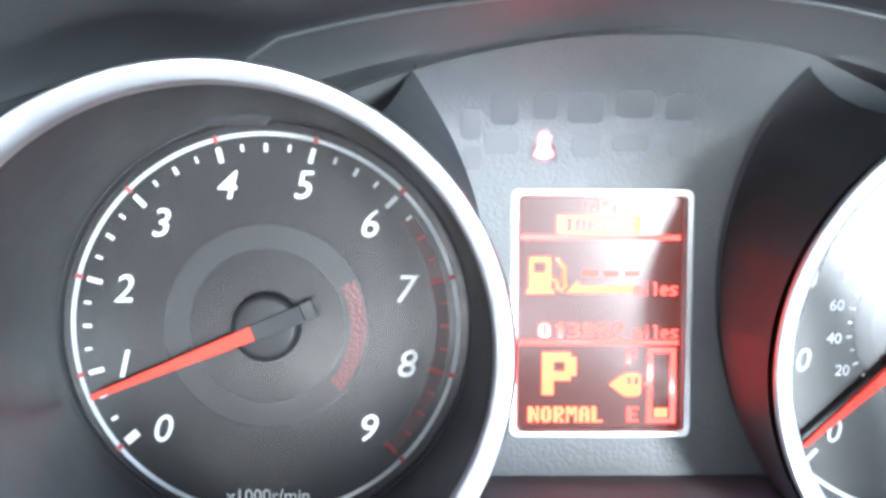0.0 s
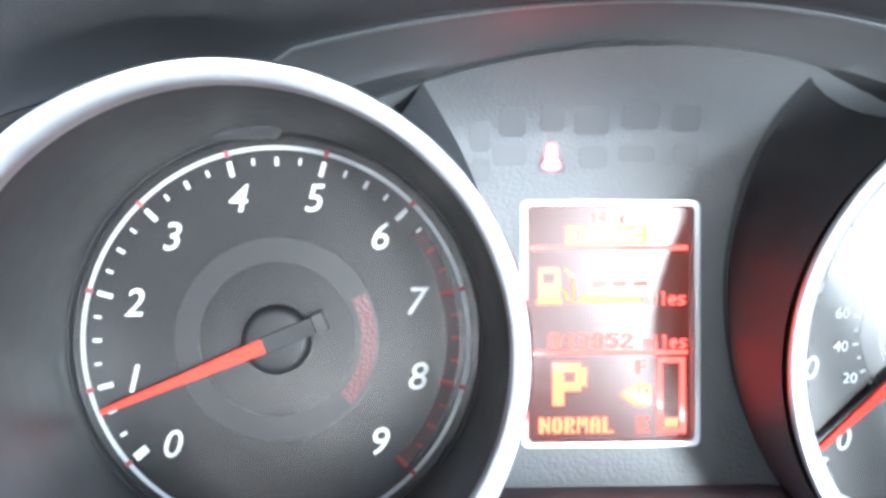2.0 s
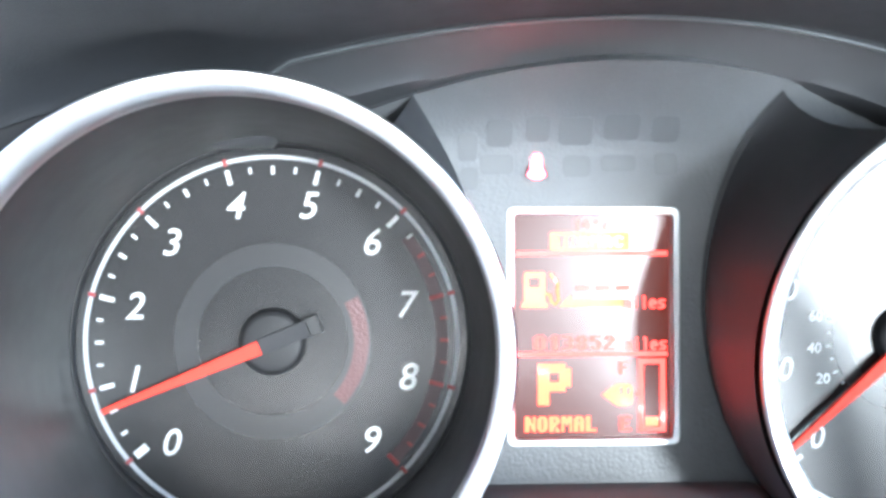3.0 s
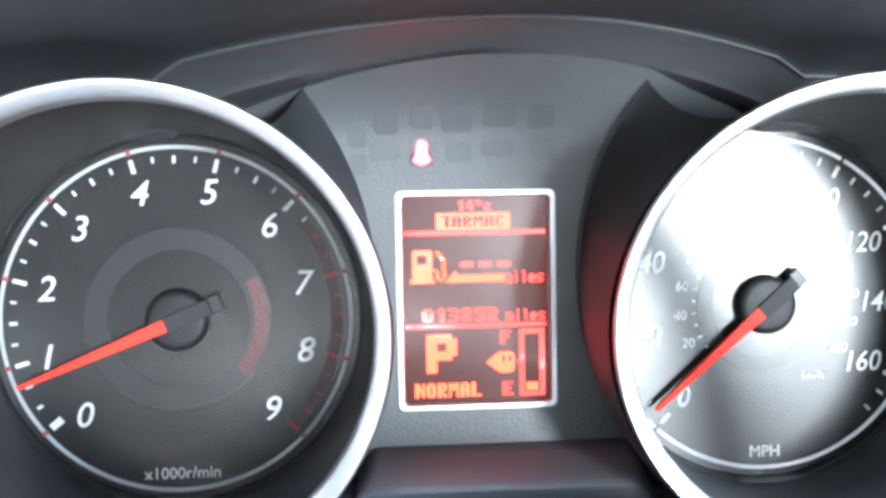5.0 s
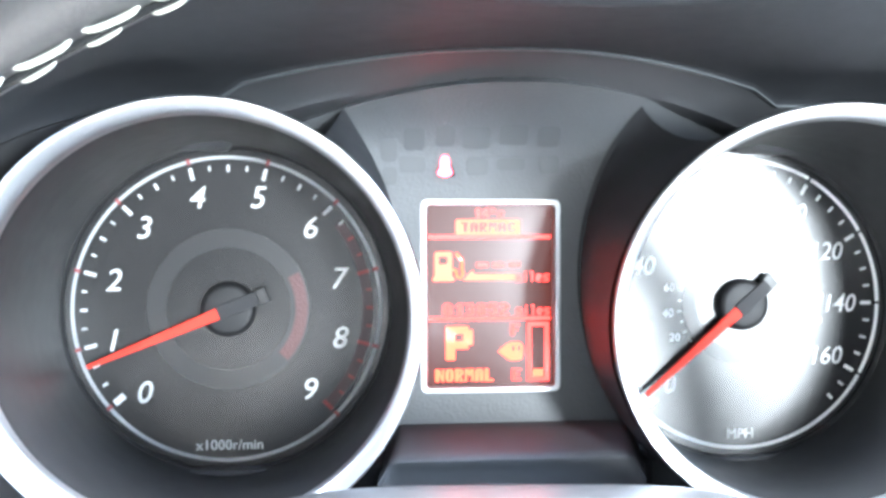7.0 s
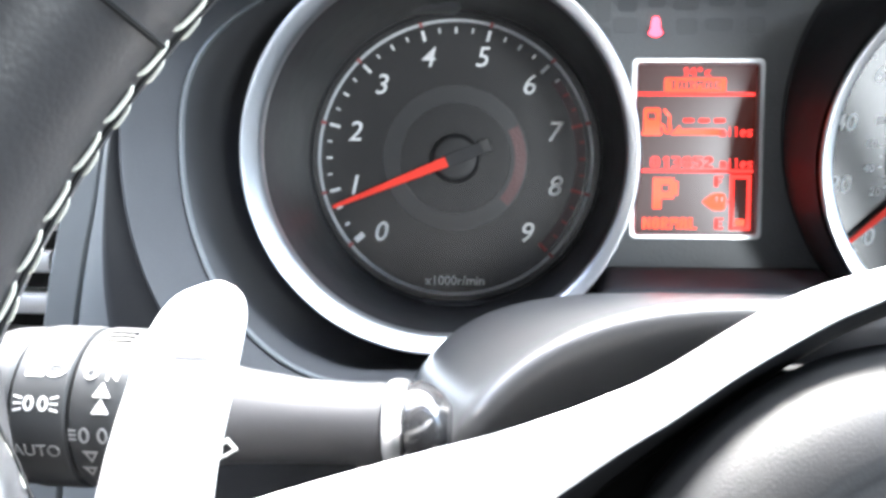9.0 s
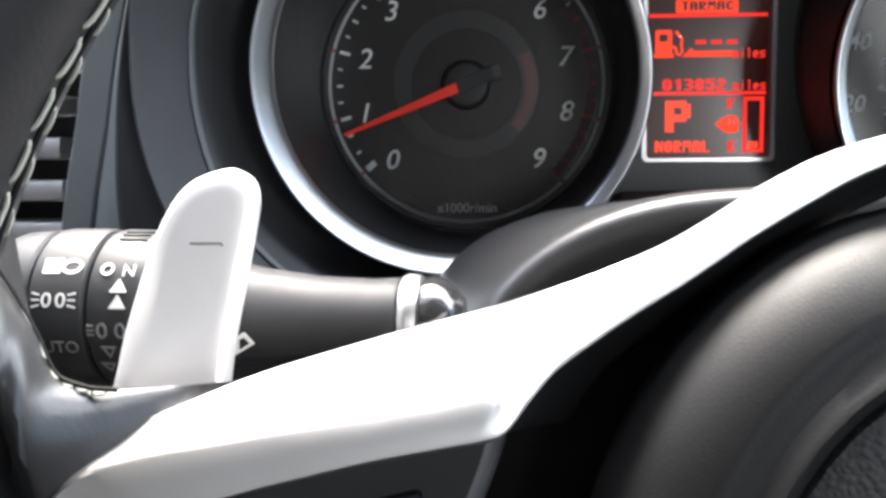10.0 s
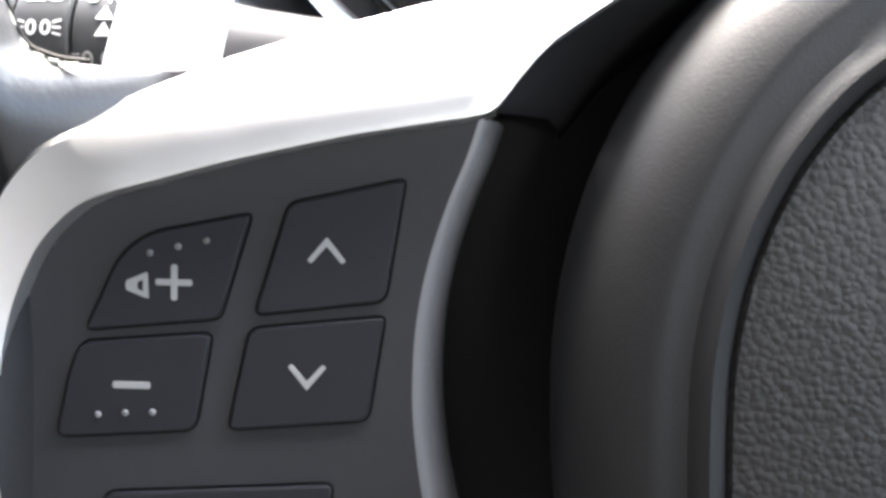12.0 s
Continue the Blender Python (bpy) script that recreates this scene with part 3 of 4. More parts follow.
part("shell", surface([edge_ring(0.1, 1.0, 75.1, 0.0020, -27.2), edge_ring(0.8, 0.6, 75.8, 0.0020, -27.8), edge_ring(2.5, -1, 76.0, 0.0018, -30), edge_ring(6, -3, 75.6, 0.0012, -50), edge_ring(9, -5, 74.2, 0.0, -80, 2), edge_ring(11, -7, 72.6, -0.0012, -98, 4), edge_ring(12, -8, 72.2, -0.0020, -105, 5),
                       edge_ring(12.6, -8.4, 73.6, -0.0022, -107, 5), edge_ring(13.2, -8, 76, -0.0022, -105, 5), edge_ring(13.6, -4, 82, -0.0016, -88, 4), edge_ring(13.6, 10, 92, -0.0004, -50), edge_ring(13.6, 40, 99, 0.0001, 20), edge_ring(13.6, 60, 97, 0.0001, 30), edge_ring(9, 85, 80, 0.0001, 30), edge_ring(2, 60, 78, 0.001, 8)]), HOOD, hood, "grained outer shell")
part("back_plate", plate([(-74, -126), (-74, -48), (235, -48), (235, -126)], 9, -6, 0.5, 1), SMOOTH, hood, "black lower closing plate")

# ---- dashboard beside the hood ----
dash = thing("dashboard", "grey painted dashboard panel beside the instrument hood", "dashboard", kind="structure", axes="front")
edge = spline([(-111, -110), (-104, -62), (-99, -33), (-94, -12), (-89.5, 9), (-81, 40), (-69, 80)], 6)
crease = spline([(-78, -110), (-81, -60), (-85.5, -33), (-86, -12), (-83.6, 9), (-76, 40), (-62, 78)], 6)


def flank(shift, y):
    return [(p[0] + shift, y, p[1]) for p in edge]


def blend(f, y):
    """Between the joint (0) and the rounded front edge of the hood (1)."""
    return [(a[0] + f * (b[0] - a[0]), y, a[1] + f * (b[1] - a[1])) for a, b in zip(edge, crease)]


def face_row(f, y):
    """Between the hood's shell (0) and its rounded front edge (1)."""
    rim = [(-math.sqrt(max(400, 81.5 ** 2 - b[1] ** 2)), b[1]) for b in crease]
    return [(a[0] + f * (b[0] - a[0]), y, a[1]) for a, b in zip(rim, crease)]


part("hood_side", surface([face_row(0, -63), face_row(0.3, -67.4), face_row(0.7, -68.6), blend(1.0, -69.4), blend(0.9, -69.6), blend(0.8, -69.0), blend(0.74, -68.2)]), HOOD, dash, "grained front face of the hood")
part("flank", surface([blend(0.75, -68.3), blend(0.68, -67.6), blend(0.5, -66.2), blend(0.25, -64), blend(0.08, -62), blend(0.03, -60.8), blend(0.02, -50)]), DASH, dash, "smooth grey flank of the hood")
part("trim_strip", surface([flank(-0.5, -50), flank(-0.6, -60), flank(-1.2, -60.8), flank(-9.6, -60.6), flank(-10.6, -59.6), flank(-10.8, -40)]), DASH, dash, "grey painted strip")
part("seam", surface([flank(1.2, -54), flank(-0.9, -54)]), GAP, dash, "dark joint")

vent = thing("air_vent", "black air vent with pale horizontal slats", "air vent", axes="front")
part("vent_box", plate(rounded(box2(-190, -95, -111, 60), 4), 10, -30, 1, 2), GAP, vent, "dark duct")
for k in range(10):
    z = -81 + 12.2 * k
    rows = [[(x, -52 + dy, z + dz) for x in (-185, -150, -111)] for dy, dz in ((1, -0.4), (-3.6, -0.2), (-4.8, 0.4), (-5.2, 1.4), (-5.2, 4.4), (-4.8, 5.4), (-3.6, 5.9), (14, 4.6), (14, 0.6))]
    part("slat", surface(rows, close_v=True), TRIM, vent, "pale slat")
part("vent_surround", surface([[(x, y, z) for x, z in ((-195, 70), (-195, -100))] for y in (-60, 0)]), DASH, vent)

dash_top = thing("dash_top", "black grained dashboard top under the windscreen", "dashboard", kind="structure")
part("pad", surface([[(x, y, z + 6 * math.cos(x / 260)) for x in range(-460, 1001, 60)] for y, z in ((20, 40), (24, 78), (60, 88), (200, 82), (480, 40), (560, -20), (560, -300))]), HOOD, dash_top)
part("fascia", surface([[(x, y, z) for x in (-460, -195)] for y, z in ((24, 78), (0, 70), (-20, 0), (-10, -300))]), HOOD, dash_top)
part("fascia", surface([[(x, y, z) for x in (270, 1000)] for y, z in ((24, 78), (0, 70), (-20, 0), (-10, -300))]), HOOD, dash_top)

# ---- steering column ----
cowl = thing("steering_column_cover", "smooth black steering column cover", "column cover", axes="front")
WX, WZ = 80.0, -66.0


def cowl_ring(y, half, ztop, zbot, power=2.5):
    out = []
    for k in range(49):
        a = math.pi * k / 48
        c, s = math.cos(a), math.sin(a)
        out.append((78 - half * math.copysign(abs(c) ** (2 / power), c), y, zbot + (ztop - zbot) * s ** (2 / power)))
    return out


shells = [cowl_ring(y, half, ztop, -120, power) for y, half, ztop, power in (
    (-20, 91, -53, 4), (-40, 89, -43.4, 4), (-65, 87, -34.2, 4), (-90, 85, -29.2, 3.9), (-120, 79.5, -25.2, 3.4), (-138, 75, -22.3, 3.1), (-145, 73, -21.5, 3),
    (-148, 71, -23, 3), (-148.5, 68, -27, 3), (-146, 62, -36, 3), (-140, 54, -46, 3), (-130, 50, -60, 3))]
shells = list(zip(*[spline([row[k] for row in shells], 4) for k in range(49)]))
part("upper_cover", surface(shells), COWL, cowl)
part("lower_cover", surface([cowl_ring(-20, 86, -170, -120), cowl_ring(-120, 72, -165, -120), cowl_ring(-160, 60, -150, -120)]), SMOOTH, cowl)


# ---- stalk ----
SY, SZ = -151.0, -43.0
stalk = thing("headlight_stalk", "black headlight stalk with two printed turning rings", "control stalk", axes="front")


def turned_x(profile, n=64, y=SY, z=SZ):
    """Turns (x, radius) pairs about the stalk's axis."""
    return surface([[(x + 0.8, y + r * math.cos(6.28319 * k / n), z + r * math.sin(6.28319 * k / n)) for k in range(n)] for x, r in profile], close_u=True, caps=True)


part("end_cap", turned_x([(-71, 3), (-70.5, 9), (-68.5, 12.8), (-65, 14.0), (-59.5, 14.4), (-58.9, 13.9)]), KNOB, stalk, "rounded end")
part("knob_ring", turned_x([(-58.4, 13.9), (-58.0, 14.5), (-57, 14.7), (-49.6, 14.7), (-48.5, 14.5), (-48.1, 13.9)]), KNOB, stalk, "turning ring with lamp symbols")
part("joint", turned_x([(-61, 13.2), (-37, 12.0)]), GAP, stalk)
part("knob_ring", turned_x([(-47.6, 13.9), (-47.2, 14.4), (-46, 14.6), (-40.4, 14.5), (-37.4, 13.9), (-36.0, 12.8), (-35.6, 11)]), KNOB, stalk, "turning ring with fog lamp symbols")
for name, profile, mat, label in (
        ("shaft", [(-36, 10.8), (-30, 9.9), (-20, 8.4), (-10, 7.5), (0, 7.2), (3.6, 7.5), (4.6, 7.2)], SHAFT, "tapered black shaft"),
        ("collar", [(4.9, 6.9), (5.2, 7.8), (6.2, 8.2), (7.4, 8.2), (8.4, 7.9), (8.7, 7.0)], SILVER, "thin silver collar"),
        ("boot", [(4.4, 6.4), (8.6, 6.8), (9.0, 7.6), (10.6, 8.0), (12.6, 7.4), (14.5, 6.0), (16, 4)], BOOT, "glossy black boot")):
    bm = turned_x(profile)
    for v in bm.verts:
        v.co.z -= 1.4 * min(1, max(0, (v.co.x + 36) / 30))
    part(name, bm, mat, stalk, label)


def on_knob(x, deg, r=14.88):
    """Maps flat print onto the ring round the stalk: deg runs from the top towards the driver."""
    def f(u, w, h):
        a = radians(deg + 13) - w / r
        return (x + 0.1 + u, SY - (r - h) * math.sin(a), SZ + (r - h) * math.cos(a))
    return f


def knob_shape(pts, x, deg, mat, name, fine=1):
    f = on_knob(x, deg)
    bm = bmesh.new()
    vs = [bm.verts.new(f(u, w, 0)) for u, w in pts]
    ws = [bm.verts.new(f(u, w, 0.3)) for u, w in pts]
    bm.faces.new(vs)
    for i in range(len(vs)):
        bm.faces.new((vs[i - 1], vs[i], ws[i], ws[i - 1]))
    return part(name, bm, mat, stalk)


def ring_shape(rx, rz, width, x, deg, mat, name, dx=0.0):
    f = on_knob(x, deg)
    rows = [[f(dx + (rx - q) * math.cos(6.28319 * k / 20), (rz - q) * math.sin(6.28319 * k / 20), h) for k in range(20)] for q, h in ((0, 0.2), (0, 0), (width, 0), (width, 0.2))]
    return part(name, surface(rows, close_u=True), mat, stalk)


# lamp symbols on the outer ring
knob_shape([(-3.4, -1.4), (-3.4, 1.6), (-0.2, 1.6), (-0.2, -1.4)], -52.0, 36, SYMBOL, "lamp_symbol")
ring_shape(2.0, 1.5, 0.6, -51.2, 36, SYMBOL, "lamp_symbol", 1.0)
for dx in (-1.3, 1.3):
    ring_shape(0.9, 1.3, 0.4, -52.6, 60, SYMBOL, "side_lamp_symbol", dx)
    for q in (-1, 0, 1):
        s = math.copysign(1, dx)
        knob_shape([(s * 2.6, q * 0.9 - 0.16), (s * 2.6, q * 0.9 + 0.16), (s * 4.0, q * 1.25 + 0.16), (s * 4.0, q * 1.25 - 0.16)], -52.6, 60, SYMBOL, "side_lamp_ray")
for deg in (-4, 2, 8):
    knob_shape([(-2.6, -0.22), (-2.6, 0.22), (2.6, 0.22), (2.6, -0.22)], -41.5, deg, KNOB, "grip_rib")
text("AUTO", 2.2, 0, 0, 0, SYMBOL_DIM, stalk, "auto_text", turn=on_knob(-52.8, 92))
# fog lamp symbols on the inner ring
ring_shape(1.2, 1.2, 0.45, -43.4, 38, SYMBOL, "round_symbol", -0.2)
text("N", 2.2, 0, 0, 0, SYMBOL, stalk, "letter", turn=on_knob(-39.6, 39))
for deg in (50, 61):
    knob_shape([(-1.5, -1.1), (0, 1.3), (1.5, -1.1)], -41.0, deg, SYMBOL, "arrow_symbol")
for dx in (-1.4, 1.9):
    ring_shape(0.95, 1.4, 0.4, -42.4, 80, SYMBOL_DIM, "fog_lamp_symbol", dx)
for q in (-1, 0, 1):
    knob_shape([(-4.2, q * 0.8 - 0.15), (-4.2, q * 0.8 + 0.15), (-2.9, q * 0.8 + 0.15), (-2.9, q * 0.8 - 0.15)], -42.4, 80, SYMBOL_DIM, "fog_lamp_ray")
for deg in (95, 108):
    f = on_knob(-43.0 - (deg - 95) * 0.06, deg)
    rows = [[f(u * q, w * q, h) for u, w in ((-1.4, 1.0), (0, -1.4), (1.4, 1.0))] for q, h in ((1, 0.2), (1, 0), (0.55, 0), (0.55, 0.2))]
    part("arrow_outline", surface(rows, close_u=True), SYMBOL_DIM, stalk)
f_wash = lambda u, w: (-20.6 + u, SY - 9.0, SZ - 4.0 + w)
rows = [[(x, y + dy, z) for x, y, z in (f_wash(u * q, w * q) for u, w in ((-1.8, -2.2), (-1.8, 1.0), (0, 2.0), (1.8, 0)))] for q, dy in ((1, 0.2), (1, -0.1), (0.55, -0.1), (0.55, 0.2))]
part("washer_symbol", surface(rows, close_u=True), SYMBOL, stalk)

# ---- gear shift paddle ----
paddle = thing("shift_paddle", "brushed silver gear shift paddle behind the wheel spoke", "shift paddle", axes="front")
shape = [(-38, -78), (-36.4, -62), (-32, -48), (-30, -40), (-26, -28), (-23, -21.4), (-19.2, -17), (-14, -15), (-11.4, -15.5), (-9.5, -17.0), (-8.8, -19.4), (-9.3, -23.5), (-12.2, -37), (-14.4, -48), (-17, -66), (-19, -78)]
outline = [tuple(p) for p in spline(shape, 4)]
outline = [(x - 1.6, z) for x, z in outline[3:-3]]


def blade_ring(d, y):
    """The outline drawn in by d; its left side is cut back into a chamfer that widens downwards."""
    out = []
    for (x, z), (x0, z0) in zip(inset(outline, d), outline):
        axis = -16 + 0.22 * z0
        cut = min(1, max(0, (-22 - z0) / 30)) if x0 < axis + 2 else 0
        out.append((x + 3.4 * cut * min(1, d / 1.4), y, z))
    return out


blade = surface([blade_ring(0, -179.5), blade_ring(0, -181.8), blade_ring(0.25, -182.4), blade_ring(0.6, -182.85), blade_ring(1.0, -183.1), blade_ring(1.5, -183.24), blade_ring(2.2, -183.34), blade_ring(3.0, -183.4)], close_u=True)
bmesh.ops.holes_fill(blade, edges=[e for e in blade.edges if len(e.link_faces) == 1])
for v in blade.verts:
    h = max(0, v.co.z + 48)
    v.co += Vector((-0.055 * h, 0.22 * h, -0.03 * h))
for p in part("blade", blade, PADDLE, paddle).data.polygons:
    p.use_smooth = True
part("stamp", plate(rounded([(-21.6, -26.6), (-16.6, -26.6), (-16.1, -27.4), (-16.4, -27.5), (-16.8, -26.95), (-21.6, -26.95)], 0.12, 2), -178.0, -178.68, 0.03, 1), SYMBOL_DIM, paddle, "thin grey mark")
part("arm", plate(rounded(box2(-38, -86, -10, -70), 4), -168, -178.6, 2, 3), SMOOTH, paddle, "black mount")


# ---- steering wheel ----
wheel = thing("steering_wheel", "black leather steering wheel with silver spoke trim and stitched rim", "steering wheel", axes="wheel")
RY = -205.0


RIM_MID, RIM_R = Vector((76.2, -205.7, -76.5)), 151.6
RIM_BACK = Vector((-0.183, 1, 0)).normalized()
TO_WHEEL = WHEEL.inverted()


def rim_point(a, q, lift=0.0):
    """A point of the rim: a runs round the wheel, q round its section, 15.2 by 13.8 mm."""
    c = math.cos(a)
    out = Vector((c, 0.183 * c - 0.3 * max(0, c) ** 2, math.sin(a))).normalized()
    return TO_WHEEL @ (RIM_MID + out * (RIM_R + (15.2 + lift) * math.cos(q)) + RIM_BACK * (13.8 + lift) * math.sin(q))


part("rim", surface([[rim_point(6.28319 * k / 160, 6.28319 * i / 28, -0.8 if i == 14 else 0) for i in range(28)] for k in range(160)], close_u=True, close_v=True), LEATHER, wheel, "leather-wrapped rim")


# two rows of stitches beside the inner seam
seam_q = math.radians(189)
for k in range(33):
    a = radians(90 + 2.8 * k)
    for q, sway in ((seam_q + 0.105, 0.018), (seam_q - 0.105, -0.018)):
        d = radians(2.25)
        if sway < 0:
            a, d = a + d * 0.35, d * 0.7
        pts = [rim_point(a, q - sway, -0.25), rim_point(a + d * 0.2, q - sway * 0.6, 0.25), rim_point(a + d * 0.8, q + sway * 0.6, 0.25), rim_point(a + d, q + sway, -0.3)]
        part("stitch", tube(spline(pts, 3), 0.34 if sway > 0 else 0.27, 6), THREAD, wheel)
groove = [rim_point(radians(92 + 1.5 * k), seam_q, 0.05) for k in range(60)]
part("seam", tube(groove, 0.45, 6), GAP, wheel, "dark sewn seam")
cross = [rim_point(radians(140.8), math.radians(192 + 6 * k), 0.02) for k in range(22)]
part("cross_seam", tube(cross, 0.45, 6), GAP, wheel, "dark joint across the rim")

# leather throat where the rim runs into the spoke
upper = spline([(-58, -10), (-45, -21), (-38.4, -31), (-35.4, -37.4), (-32, -39.3), (-28, -40.0), (-18.5, -40.3), (-10, -39.8), (0, -41)], 5)
rows = []
for dy, dz in ((30, -34), (22, -16), (15, -7), (9, -2.6), (4, -0.6), (0, 0), (-3, -0.7), (-5.6, -2.4), (-7.4, -5.0), (-8.2, -9), (-7.6, -14), (-4, -20), (6, -30)):
    row = []
    for p in upper:
        sink = min(1, max(0, (p[0] + 37) / 20))
        row.append((p[0] - (0.12 * dz if p[0] < -40 else 0) - 0.7 * max(0, dy) * (1 - sink), RY + max(dy, dy * (1 - sink) + 9 * sink), p[1] + dz * (1 - 0.6 * sink)))
    rows.append(row)
part("thumb_rest", surface(rows), SUEDE, wheel, "smooth leather thumb rest")
walk_seam = [Vector((p[0], RY + 0.4, p[1] + 0.1)) for p in upper if -47 < p[0] < -25]
part("seam", tube(walk_seam, 0.4, 6), GAP, wheel, "dark sewn seam")
for k in range(0, len(walk_seam) - 3, 3):
    a, b = walk_seam[k], walk_seam[k + 2]
    part("stitch", tube(spline([a + Vector((0, 0.2, -0.5)), a.lerp(b, 0.2) + Vector((0, -0.35, -0.75)), a.lerp(b, 0.8) + Vector((0, -0.35, -0.65)), b + Vector((0, 0.2, -0.3))], 3), 0.34, 6), THREAD, wheel)
lower_left = spline([(-58, -10), (-52, -40), (-46, -62), (-44, -90), (-46, -130)], 6)
part("grip_flare", surface([[(p[0] + dx, RY + dy, p[1]) for p in lower_left] for dx, dy in ((-20, 4), (-10, -8), (-2, -9), (5, -4), (9, 2), (10, 14))]), LEATHER, wheel, "leather flare beside the spoke")

# silver trim: rows run along the spoke from its lower left end up round the hub
t_top = spline([(-46, -112), (-45, -84), (-43.6, -68), (-41, -58.5), (-37, -53), (-32, -48.8), (-24, -45.0), (-16, -41.7), (-8, -38.5), (4, -34.7), (16, -31.3), (24, -29.2), (28, -28.1), (32, -26.9), (36, -25.6), (41, -23.9), (46, -21.9), (52, -19.2), (57, -16.4), (62, -13.3), (69, -9.2), (77, -5.6), (90, -1.8)], 5)
t_crease = spline([(-43.5, -112), (-42.2, -86), (-40.4, -70), (-37.6, -60), (-33.8, -54), (-29, -50.6), (-20, -48.2), (-12, -46.9), (-4, -45.5), (10, -43.2), (21, -41.3), (27.0, -40.3), (28.4, -43.8), (31.4, -39.9), (35.2, -35.6), (40, -32.0), (46, -27.6), (52.6, -23.4), (57.2, -20.3), (62.2, -17.0), (69.2, -12.8), (77.2, -8.6), (90, -3.6)], 5)
t_low = spline([(-37.5, -112), (-38, -90), (-37, -77), (-33.6, -67.5), (-29.5, -62), (-24.5, -58.5), (-15.2, -55.6), (-7.6, -53.4), (0, -51.5), (10, -49.2), (21, -47.2), (25.0, -46.5), (28.2, -45.3), (31.6, -40.9), (35.2, -36.8), (40, -33.2), (46, -29.1), (52.8, -24.9), (57.4, -21.8), (62.4, -18.4), (69.4, -14.2), (77.4, -9.9), (90, -4.8)], 5)
n = len(t_top)


def lay(line, y, ease=0.0, dx=0.0, dz=0.0):
    return [(p[0] + dx, y - ease * math.sin(math.pi * min(1, i / (n - 1))), p[1] + dz) for i, p in enumerate(line)]


def lip(y, dz):
    """The lower edge, which stands further out along the spoke than down its left end."""
    return [(p[0], y - 3.2 * min(1, max(0, (p[0] + 38) / 16)), p[1] + dz) for p in t_low]


mid = [a.lerp(b, 0.5) for a, b in zip(t_top, t_crease)]
trim_rows = [lay(t_top, -184, dz=-7), lay(t_top, -197.5, dz=-1.2), lay(t_top, -199.4, dz=-0.2), lay(t_top, -200.8, dz=0), lay(mid, -204.6), lay(t_crease, -208.4, dz=0.5), lay(t_crease, -209.3, dz=-0.5), lip(-207.0, 0.9), lip(-206.9, 0.2), lip(-205.8, -0.3), lay(t_low, -202)]
part("spoke_trim", surface(trim_rows), TRIM, wheel, "satin silver spoke trim")
part("spoke_trim", surface([[(180 - x, y, z) for x, y, z in row] for row in trim_rows]), TRIM, wheel, "satin silver spoke trim")

k = next(i for i, p in enumerate(t_low) if p[0] > 27.5)
# side turned to the hub; its shade is put in as a near-black colour
part("trim_flank", surface([[(p[0] + dx, y, p[1] + dz) for p in t_low[k:] if p[0] < 92] for dx, y, dz in ((0, -209.6, 0), (1.4, -207.6, 0.1), (4.4, -203, 0.2), (8.4, -198.5, 0.0), (10.4, -193, -1.0), (11, -184, -3))]), CAP, wheel, "inner side of the spoke trim, coloured near-black for shade")

# dark button plate in the spoke
border = [tuple(p) for p in spline([(-36, -112), (-37.3, -97), (-37.8, -88), (-37.1, -78.4), (-35.5, -71.2), (-31.7, -64.4), (-27.8, -60.4), (-23.8, -58.2), (-15.2, -55.5), (-7.6, -53.3), (7.6, -49.7), (20, -47.3), (26.6, -46.2)], 6)]
RIGHT = [(26.6, -46.2), (25.0, -51.5), (22.4, -58.4), (20.2, -66), (18.8, -74), (18.4, -82), (18.8, -90), (20.6, -101), (24, -112)]
right = [tuple(p) for p in spline(RIGHT, 6)]
plate_outline = border + right[1:]
part("button_plate", plate(plate_outline, -190, -202.6, 0.2, 2), PLATE, wheel, "matt black button plate")
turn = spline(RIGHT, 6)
# rounded edge whose bright line comes from a paler base colour
part("plate_edge", surface([[(p[0] + d, y, p[1] - 0.1 * d) for p in turn] for d, y in ((-0.3, -202.62), (0.3, -202.6), (1.2, -202.2), (1.9, -201.3), (2.5, -199.6), (3.0, -196.6), (3.4, -192), (3.8, -186))]), EDGE, wheel, "rounded edge of the button plate, coloured paler for its highlight")


def button(pts, radius):
    o = rounded(pts, radius, 4)
    b = part("button", plate(o, -201.0, -203.5, 0.3, 3), BUTTON, wheel, "matt black switch button")
    ring = inset(o, -0.42)
    g = surface([[(x, -202.62, z) for x, z in inset(o, 0.2)], [(x, -202.68, z) for x, z in ring]], close_u=True)
    part("gap", g, GAP, wheel, "dark gap round the button")
    return b


up_vol = button([(-4.7, -60.1), (-13.5, -62.0), (-18.8, -63.1), (-22.8, -66.4), (-27.4, -76.7), (-8.9, -74.7)], [1.0, 3, 3, 3, 0.9, 1.3])
dn_vol = button([(-10.0, -76.9), (-28.0, -78.6), (-29.5, -82.0), (-31.6, -92.0), (-12.2, -90.5)], [1.2, 1.5, 2, 1.6, 1.8])
up_seek = button([(16.4, -54.8), (0.6, -58.5), (-3.9, -74.0), (14.0, -71.6)], [0.9, 1.4, 1.3, 1.5])
dn_seek = button([(14.0, -73.9), (-4.6, -76.1), (-7.4, -90.3), (12.0, -88.4)], [0.9, 1.6, 1.3, 1.6])
low_key = button([(7.2, -97.8), (-24.5, -99.9), (-28, -111), (6, -109)], [1.2, 1.4, 1.2, 1.4])


def print_on(b, name, pts, r=0.25, front=-203.62):
    part(name, plate(rounded(pts, r, 3), front + 0.3, front, 0.05, 1), BUTTON_PRINT, b)


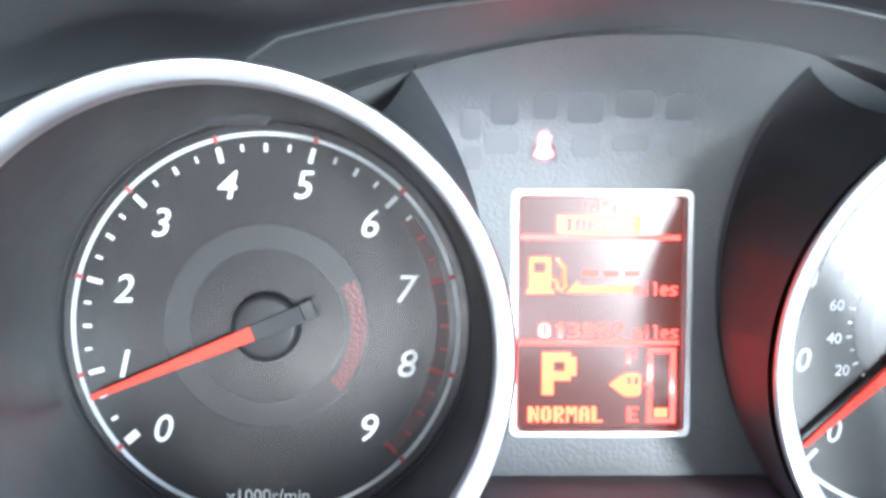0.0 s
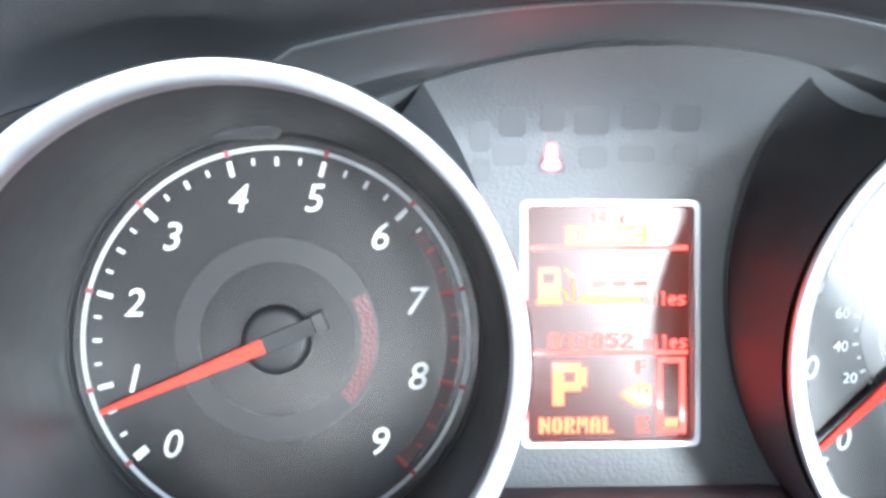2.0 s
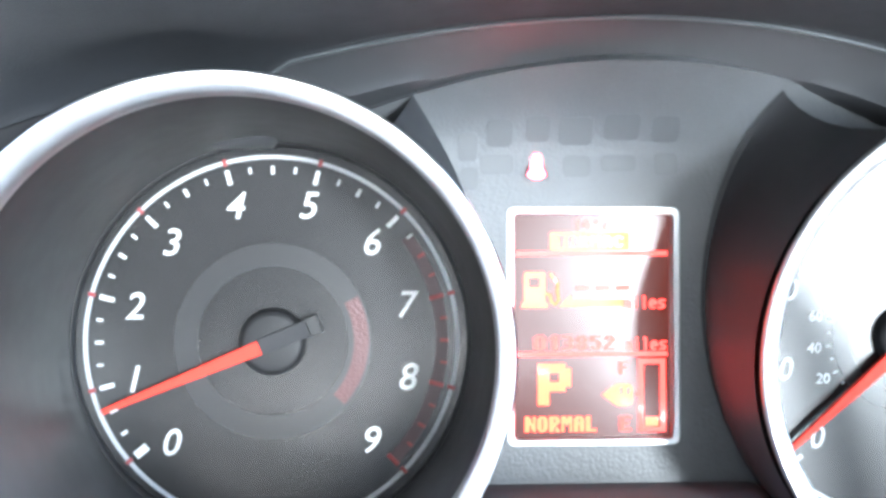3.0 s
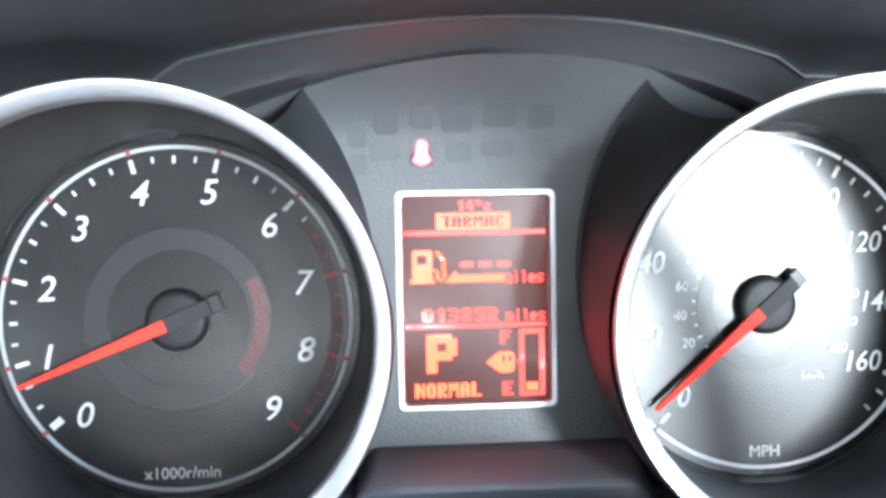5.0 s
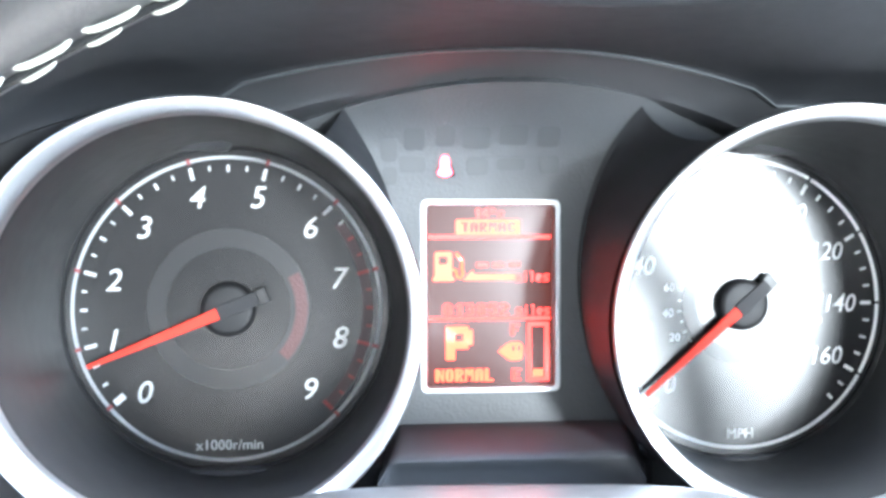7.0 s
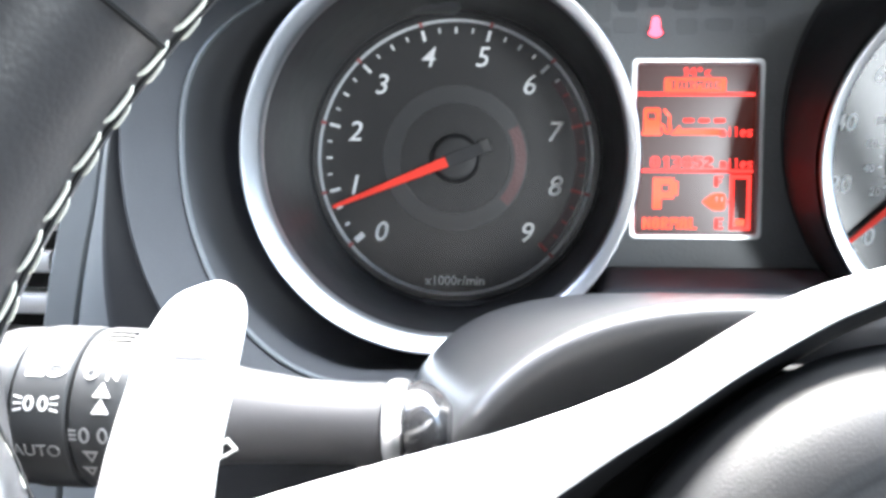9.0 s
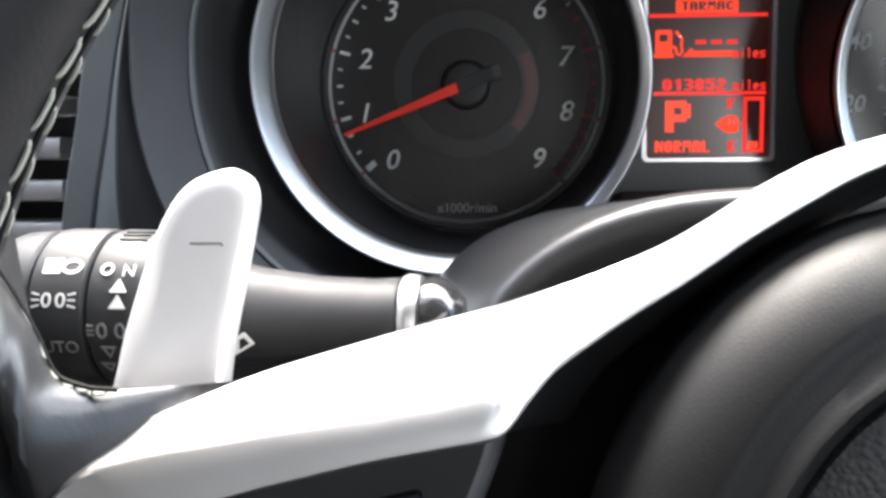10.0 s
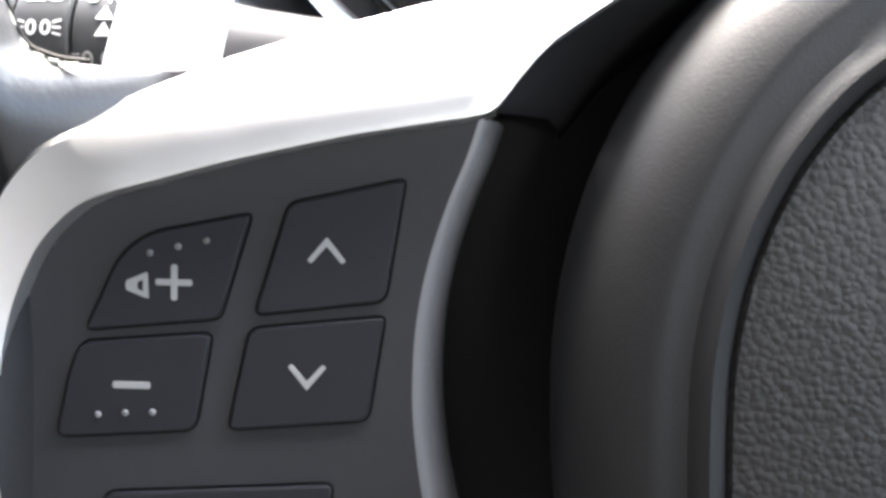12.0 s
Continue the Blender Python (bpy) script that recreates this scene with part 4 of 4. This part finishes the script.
def chevron(b, x, z, s):
    w, h, t = 2.7, 1.5, 0.85
    print_on(b, "chevron", [(x - w, z - s * h), (x - w + t * 0.7, z - s * (h + t * 0.5)), (x, z + s * (h - t * 1.2)), (x + w - t * 0.7, z - s * (h + t * 0.5)), (x + w, z - s * h), (x, z + s * (h + t * 0.35))])


chevron(up_seek, 5.9, -64.7, 1)
chevron(dn_seek, 3.5, -82.6, -1)
print_on(up_vol, "plus", box2(-17.7, -70.25, -12.6, -69.35), 0.35)
print_on(up_vol, "plus", box2(-15.55, -72.3, -14.65, -67.3), 0.35, front=-203.66)
cone = rounded([(-21.8, -69.7), (-18.8, -68.4), (-18.6, -72.2), (-21.8, -71.0)], 0.4)
hole = rounded([(-20.2, -69.9), (-19.4, -69.5), (-19.4, -71.2), (-20.2, -70.8)], 0.1)
rows = [[(x, y, z) for x, z in o] for o, y in ((cone, -203.4), (cone, -203.62), (hole, -203.62), (hole, -203.4))]
part("speaker_symbol", surface(rows, close_u=True), BUTTON_PRINT, up_vol)
print_on(dn_vol, "minus", box2(-23.6, -84.85, -18.3, -83.85), 0.4)
for b, pts in ((up_vol, ((-18.5, -65.8), (-14.6, -64.8), (-10.7, -63.9))), (dn_vol, ((-25.6, -88.6), (-21.8, -88.3), (-18.0, -88.1)))):
    for x, z in pts:
        part("raised_dot", lathe([(0, -204.1), (0.3, -204.0), (0.55, -203.4)], x, z, 12), SYMBOL_DIM, b)

# airbag cover: nested outlines, from the deep edge to the grained middle
HX, HZ = 90.0, -80.0


def hub_ring(w, top, y, bottom=90.0):
    """Half-width w at its widest, reaching up to top."""
    out = []
    for k in range(96):
        a = 6.28319 * k / 96
        c, s = math.cos(a), math.sin(a)
        p = 2.0
        x = HX + w * math.copysign(abs(c) ** (2 / p), c)
        z = HZ + (top - HZ if s > 0 else bottom) * math.copysign(abs(s) ** (2 / p), s)
        out.append((x, y, z))
    return out


part("airbag_cover", surface([hub_ring(45, -24, -178), hub_ring(49, -19, -190), hub_ring(52.2, -15.0, -199), hub_ring(52.9, -13.6, -204), hub_ring(52.0, -14.7, -209.6), hub_ring(50.0, -17.4, -214.8), hub_ring(46.6, -21.0, -218.4), hub_ring(42.6, -24.6, -220.4), hub_ring(40.8, -26.2, -220.9),
                              hub_ring(39.8, -27.3, -220.5), hub_ring(37.6, -30.4, -220.9), hub_ring(36.2, -32.0, -222.6), hub_ring(35.4, -33.0, -223.1), hub_ring(34.0, -34.3, -222.2), hub_ring(32.8, -35.2, -220.6)], close_u=True), HUB, wheel, "smooth black airbag cover")
bm = surface([hub_ring(32.9, -35.1, -220.0), hub_ring(32.2, -36.0, -221.4), hub_ring(28, -42, -222.4), hub_ring(15, -60, -223.6), hub_ring(1, -79, -223.9)], close_u=True)
part("badge_pad", bm, GRAIN, wheel, "grained black middle pad")
# near-black sheet in the opening, its colour standing for the shade there
part("well_shade", plate([(14, -125), (14, -49), (28, -44.5), (42, -32), (51, -27), (59, -22.5), (68, -20), (90, -18), (90, -125)], -178, -186, 1, 2), GAP, wheel, "near-black sheet for the shade beside the airbag cover")
part("spoke_back", plate([(-46, -120), (-40, -64), (-26, -58), (18, -48), (18, -120)], -178, -189, 2, 2), SMOOTH, wheel, "black spoke back")

# ---- the cabin behind and around, in level metres ----
def room(name, x0, y0, z0, x1, y1, z1, label):
    bm = bmesh.new()
    bmesh.ops.create_cube(bm, size=1)
    for v in bm.verts:
        v.co = Vector(((x0 + x1) / 2 + v.co.x * (x1 - x0), (y0 + y1) / 2 + v.co.y * (y1 - y0), (z0 + z1) / 2 + v.co.z * (z1 - z0)))
    bmesh.ops.bevel(bm, geom=bm.edges[:], offset=0.02, segments=2, affect="EDGES")
    me = bpy.data.meshes.new(name)
    bm.to_mesh(me)
    bm.free()
    me.materials.append(CABIN)
    return tagged(new(name, me), label, "car interior", kind="structure")


# unseen seat back, raised to block sky glow from the tachometer
room("wall_behind_driver", -0.42, -0.86, 0.3, 0.12, -0.78, 1.36, "unseen plain grey seat back that keeps sky off the dials")
# unseen block, sized to keep the rear lamp's light off the wheel hub
room("wall_hub_shader", 0.12, -0.86, 0.3, 0.36, -0.78, 1.04, "unseen plain grey seat shoulder that shades the wheel hub")
room("ceiling", -0.55, -2.2, 1.5, 1.15, -0.38, 1.55, "pale grey fabric car headliner")
room("wall_left_side", -0.60, -2.2, 0.25, -0.50, 0.7, 0.92, "plain grey car door lining")
room("wall_right_side", 1.05, -2.2, 0.25, 1.15, 0.7, 0.8, "plain grey car door lining")
# unseen panel, added to cut the sky reflected in the speedometer
room("wall_right_blocker", 1.05, -2.2, 0.78, 1.15, -1.6, 1.5, "unseen plain grey panel that keeps sky off the speedometer")
# unseen panel, added over the left window opening to darken hub and rim
room("wall_left_blocker", -0.60, -2.2, 0.9, -0.50, -0.16, 1.5, "unseen plain grey panel that shuts out light from the left")
# added full-height wall, out of view, so no sky shows from behind
room("wall_rear", -0.60, -2.3, 0.25, 1.15, -2.2, 1.52, "unseen plain grey rear wall that keeps sky off the dials")
room("floor", -0.60, -2.2, 0.22, 1.15, 0.7, 0.27, "plain grey car floor")
room("wall_front", -0.60, 0.68, 0.25, 1.15, 0.75, 0.95, "plain grey bulkhead under the windscreen")
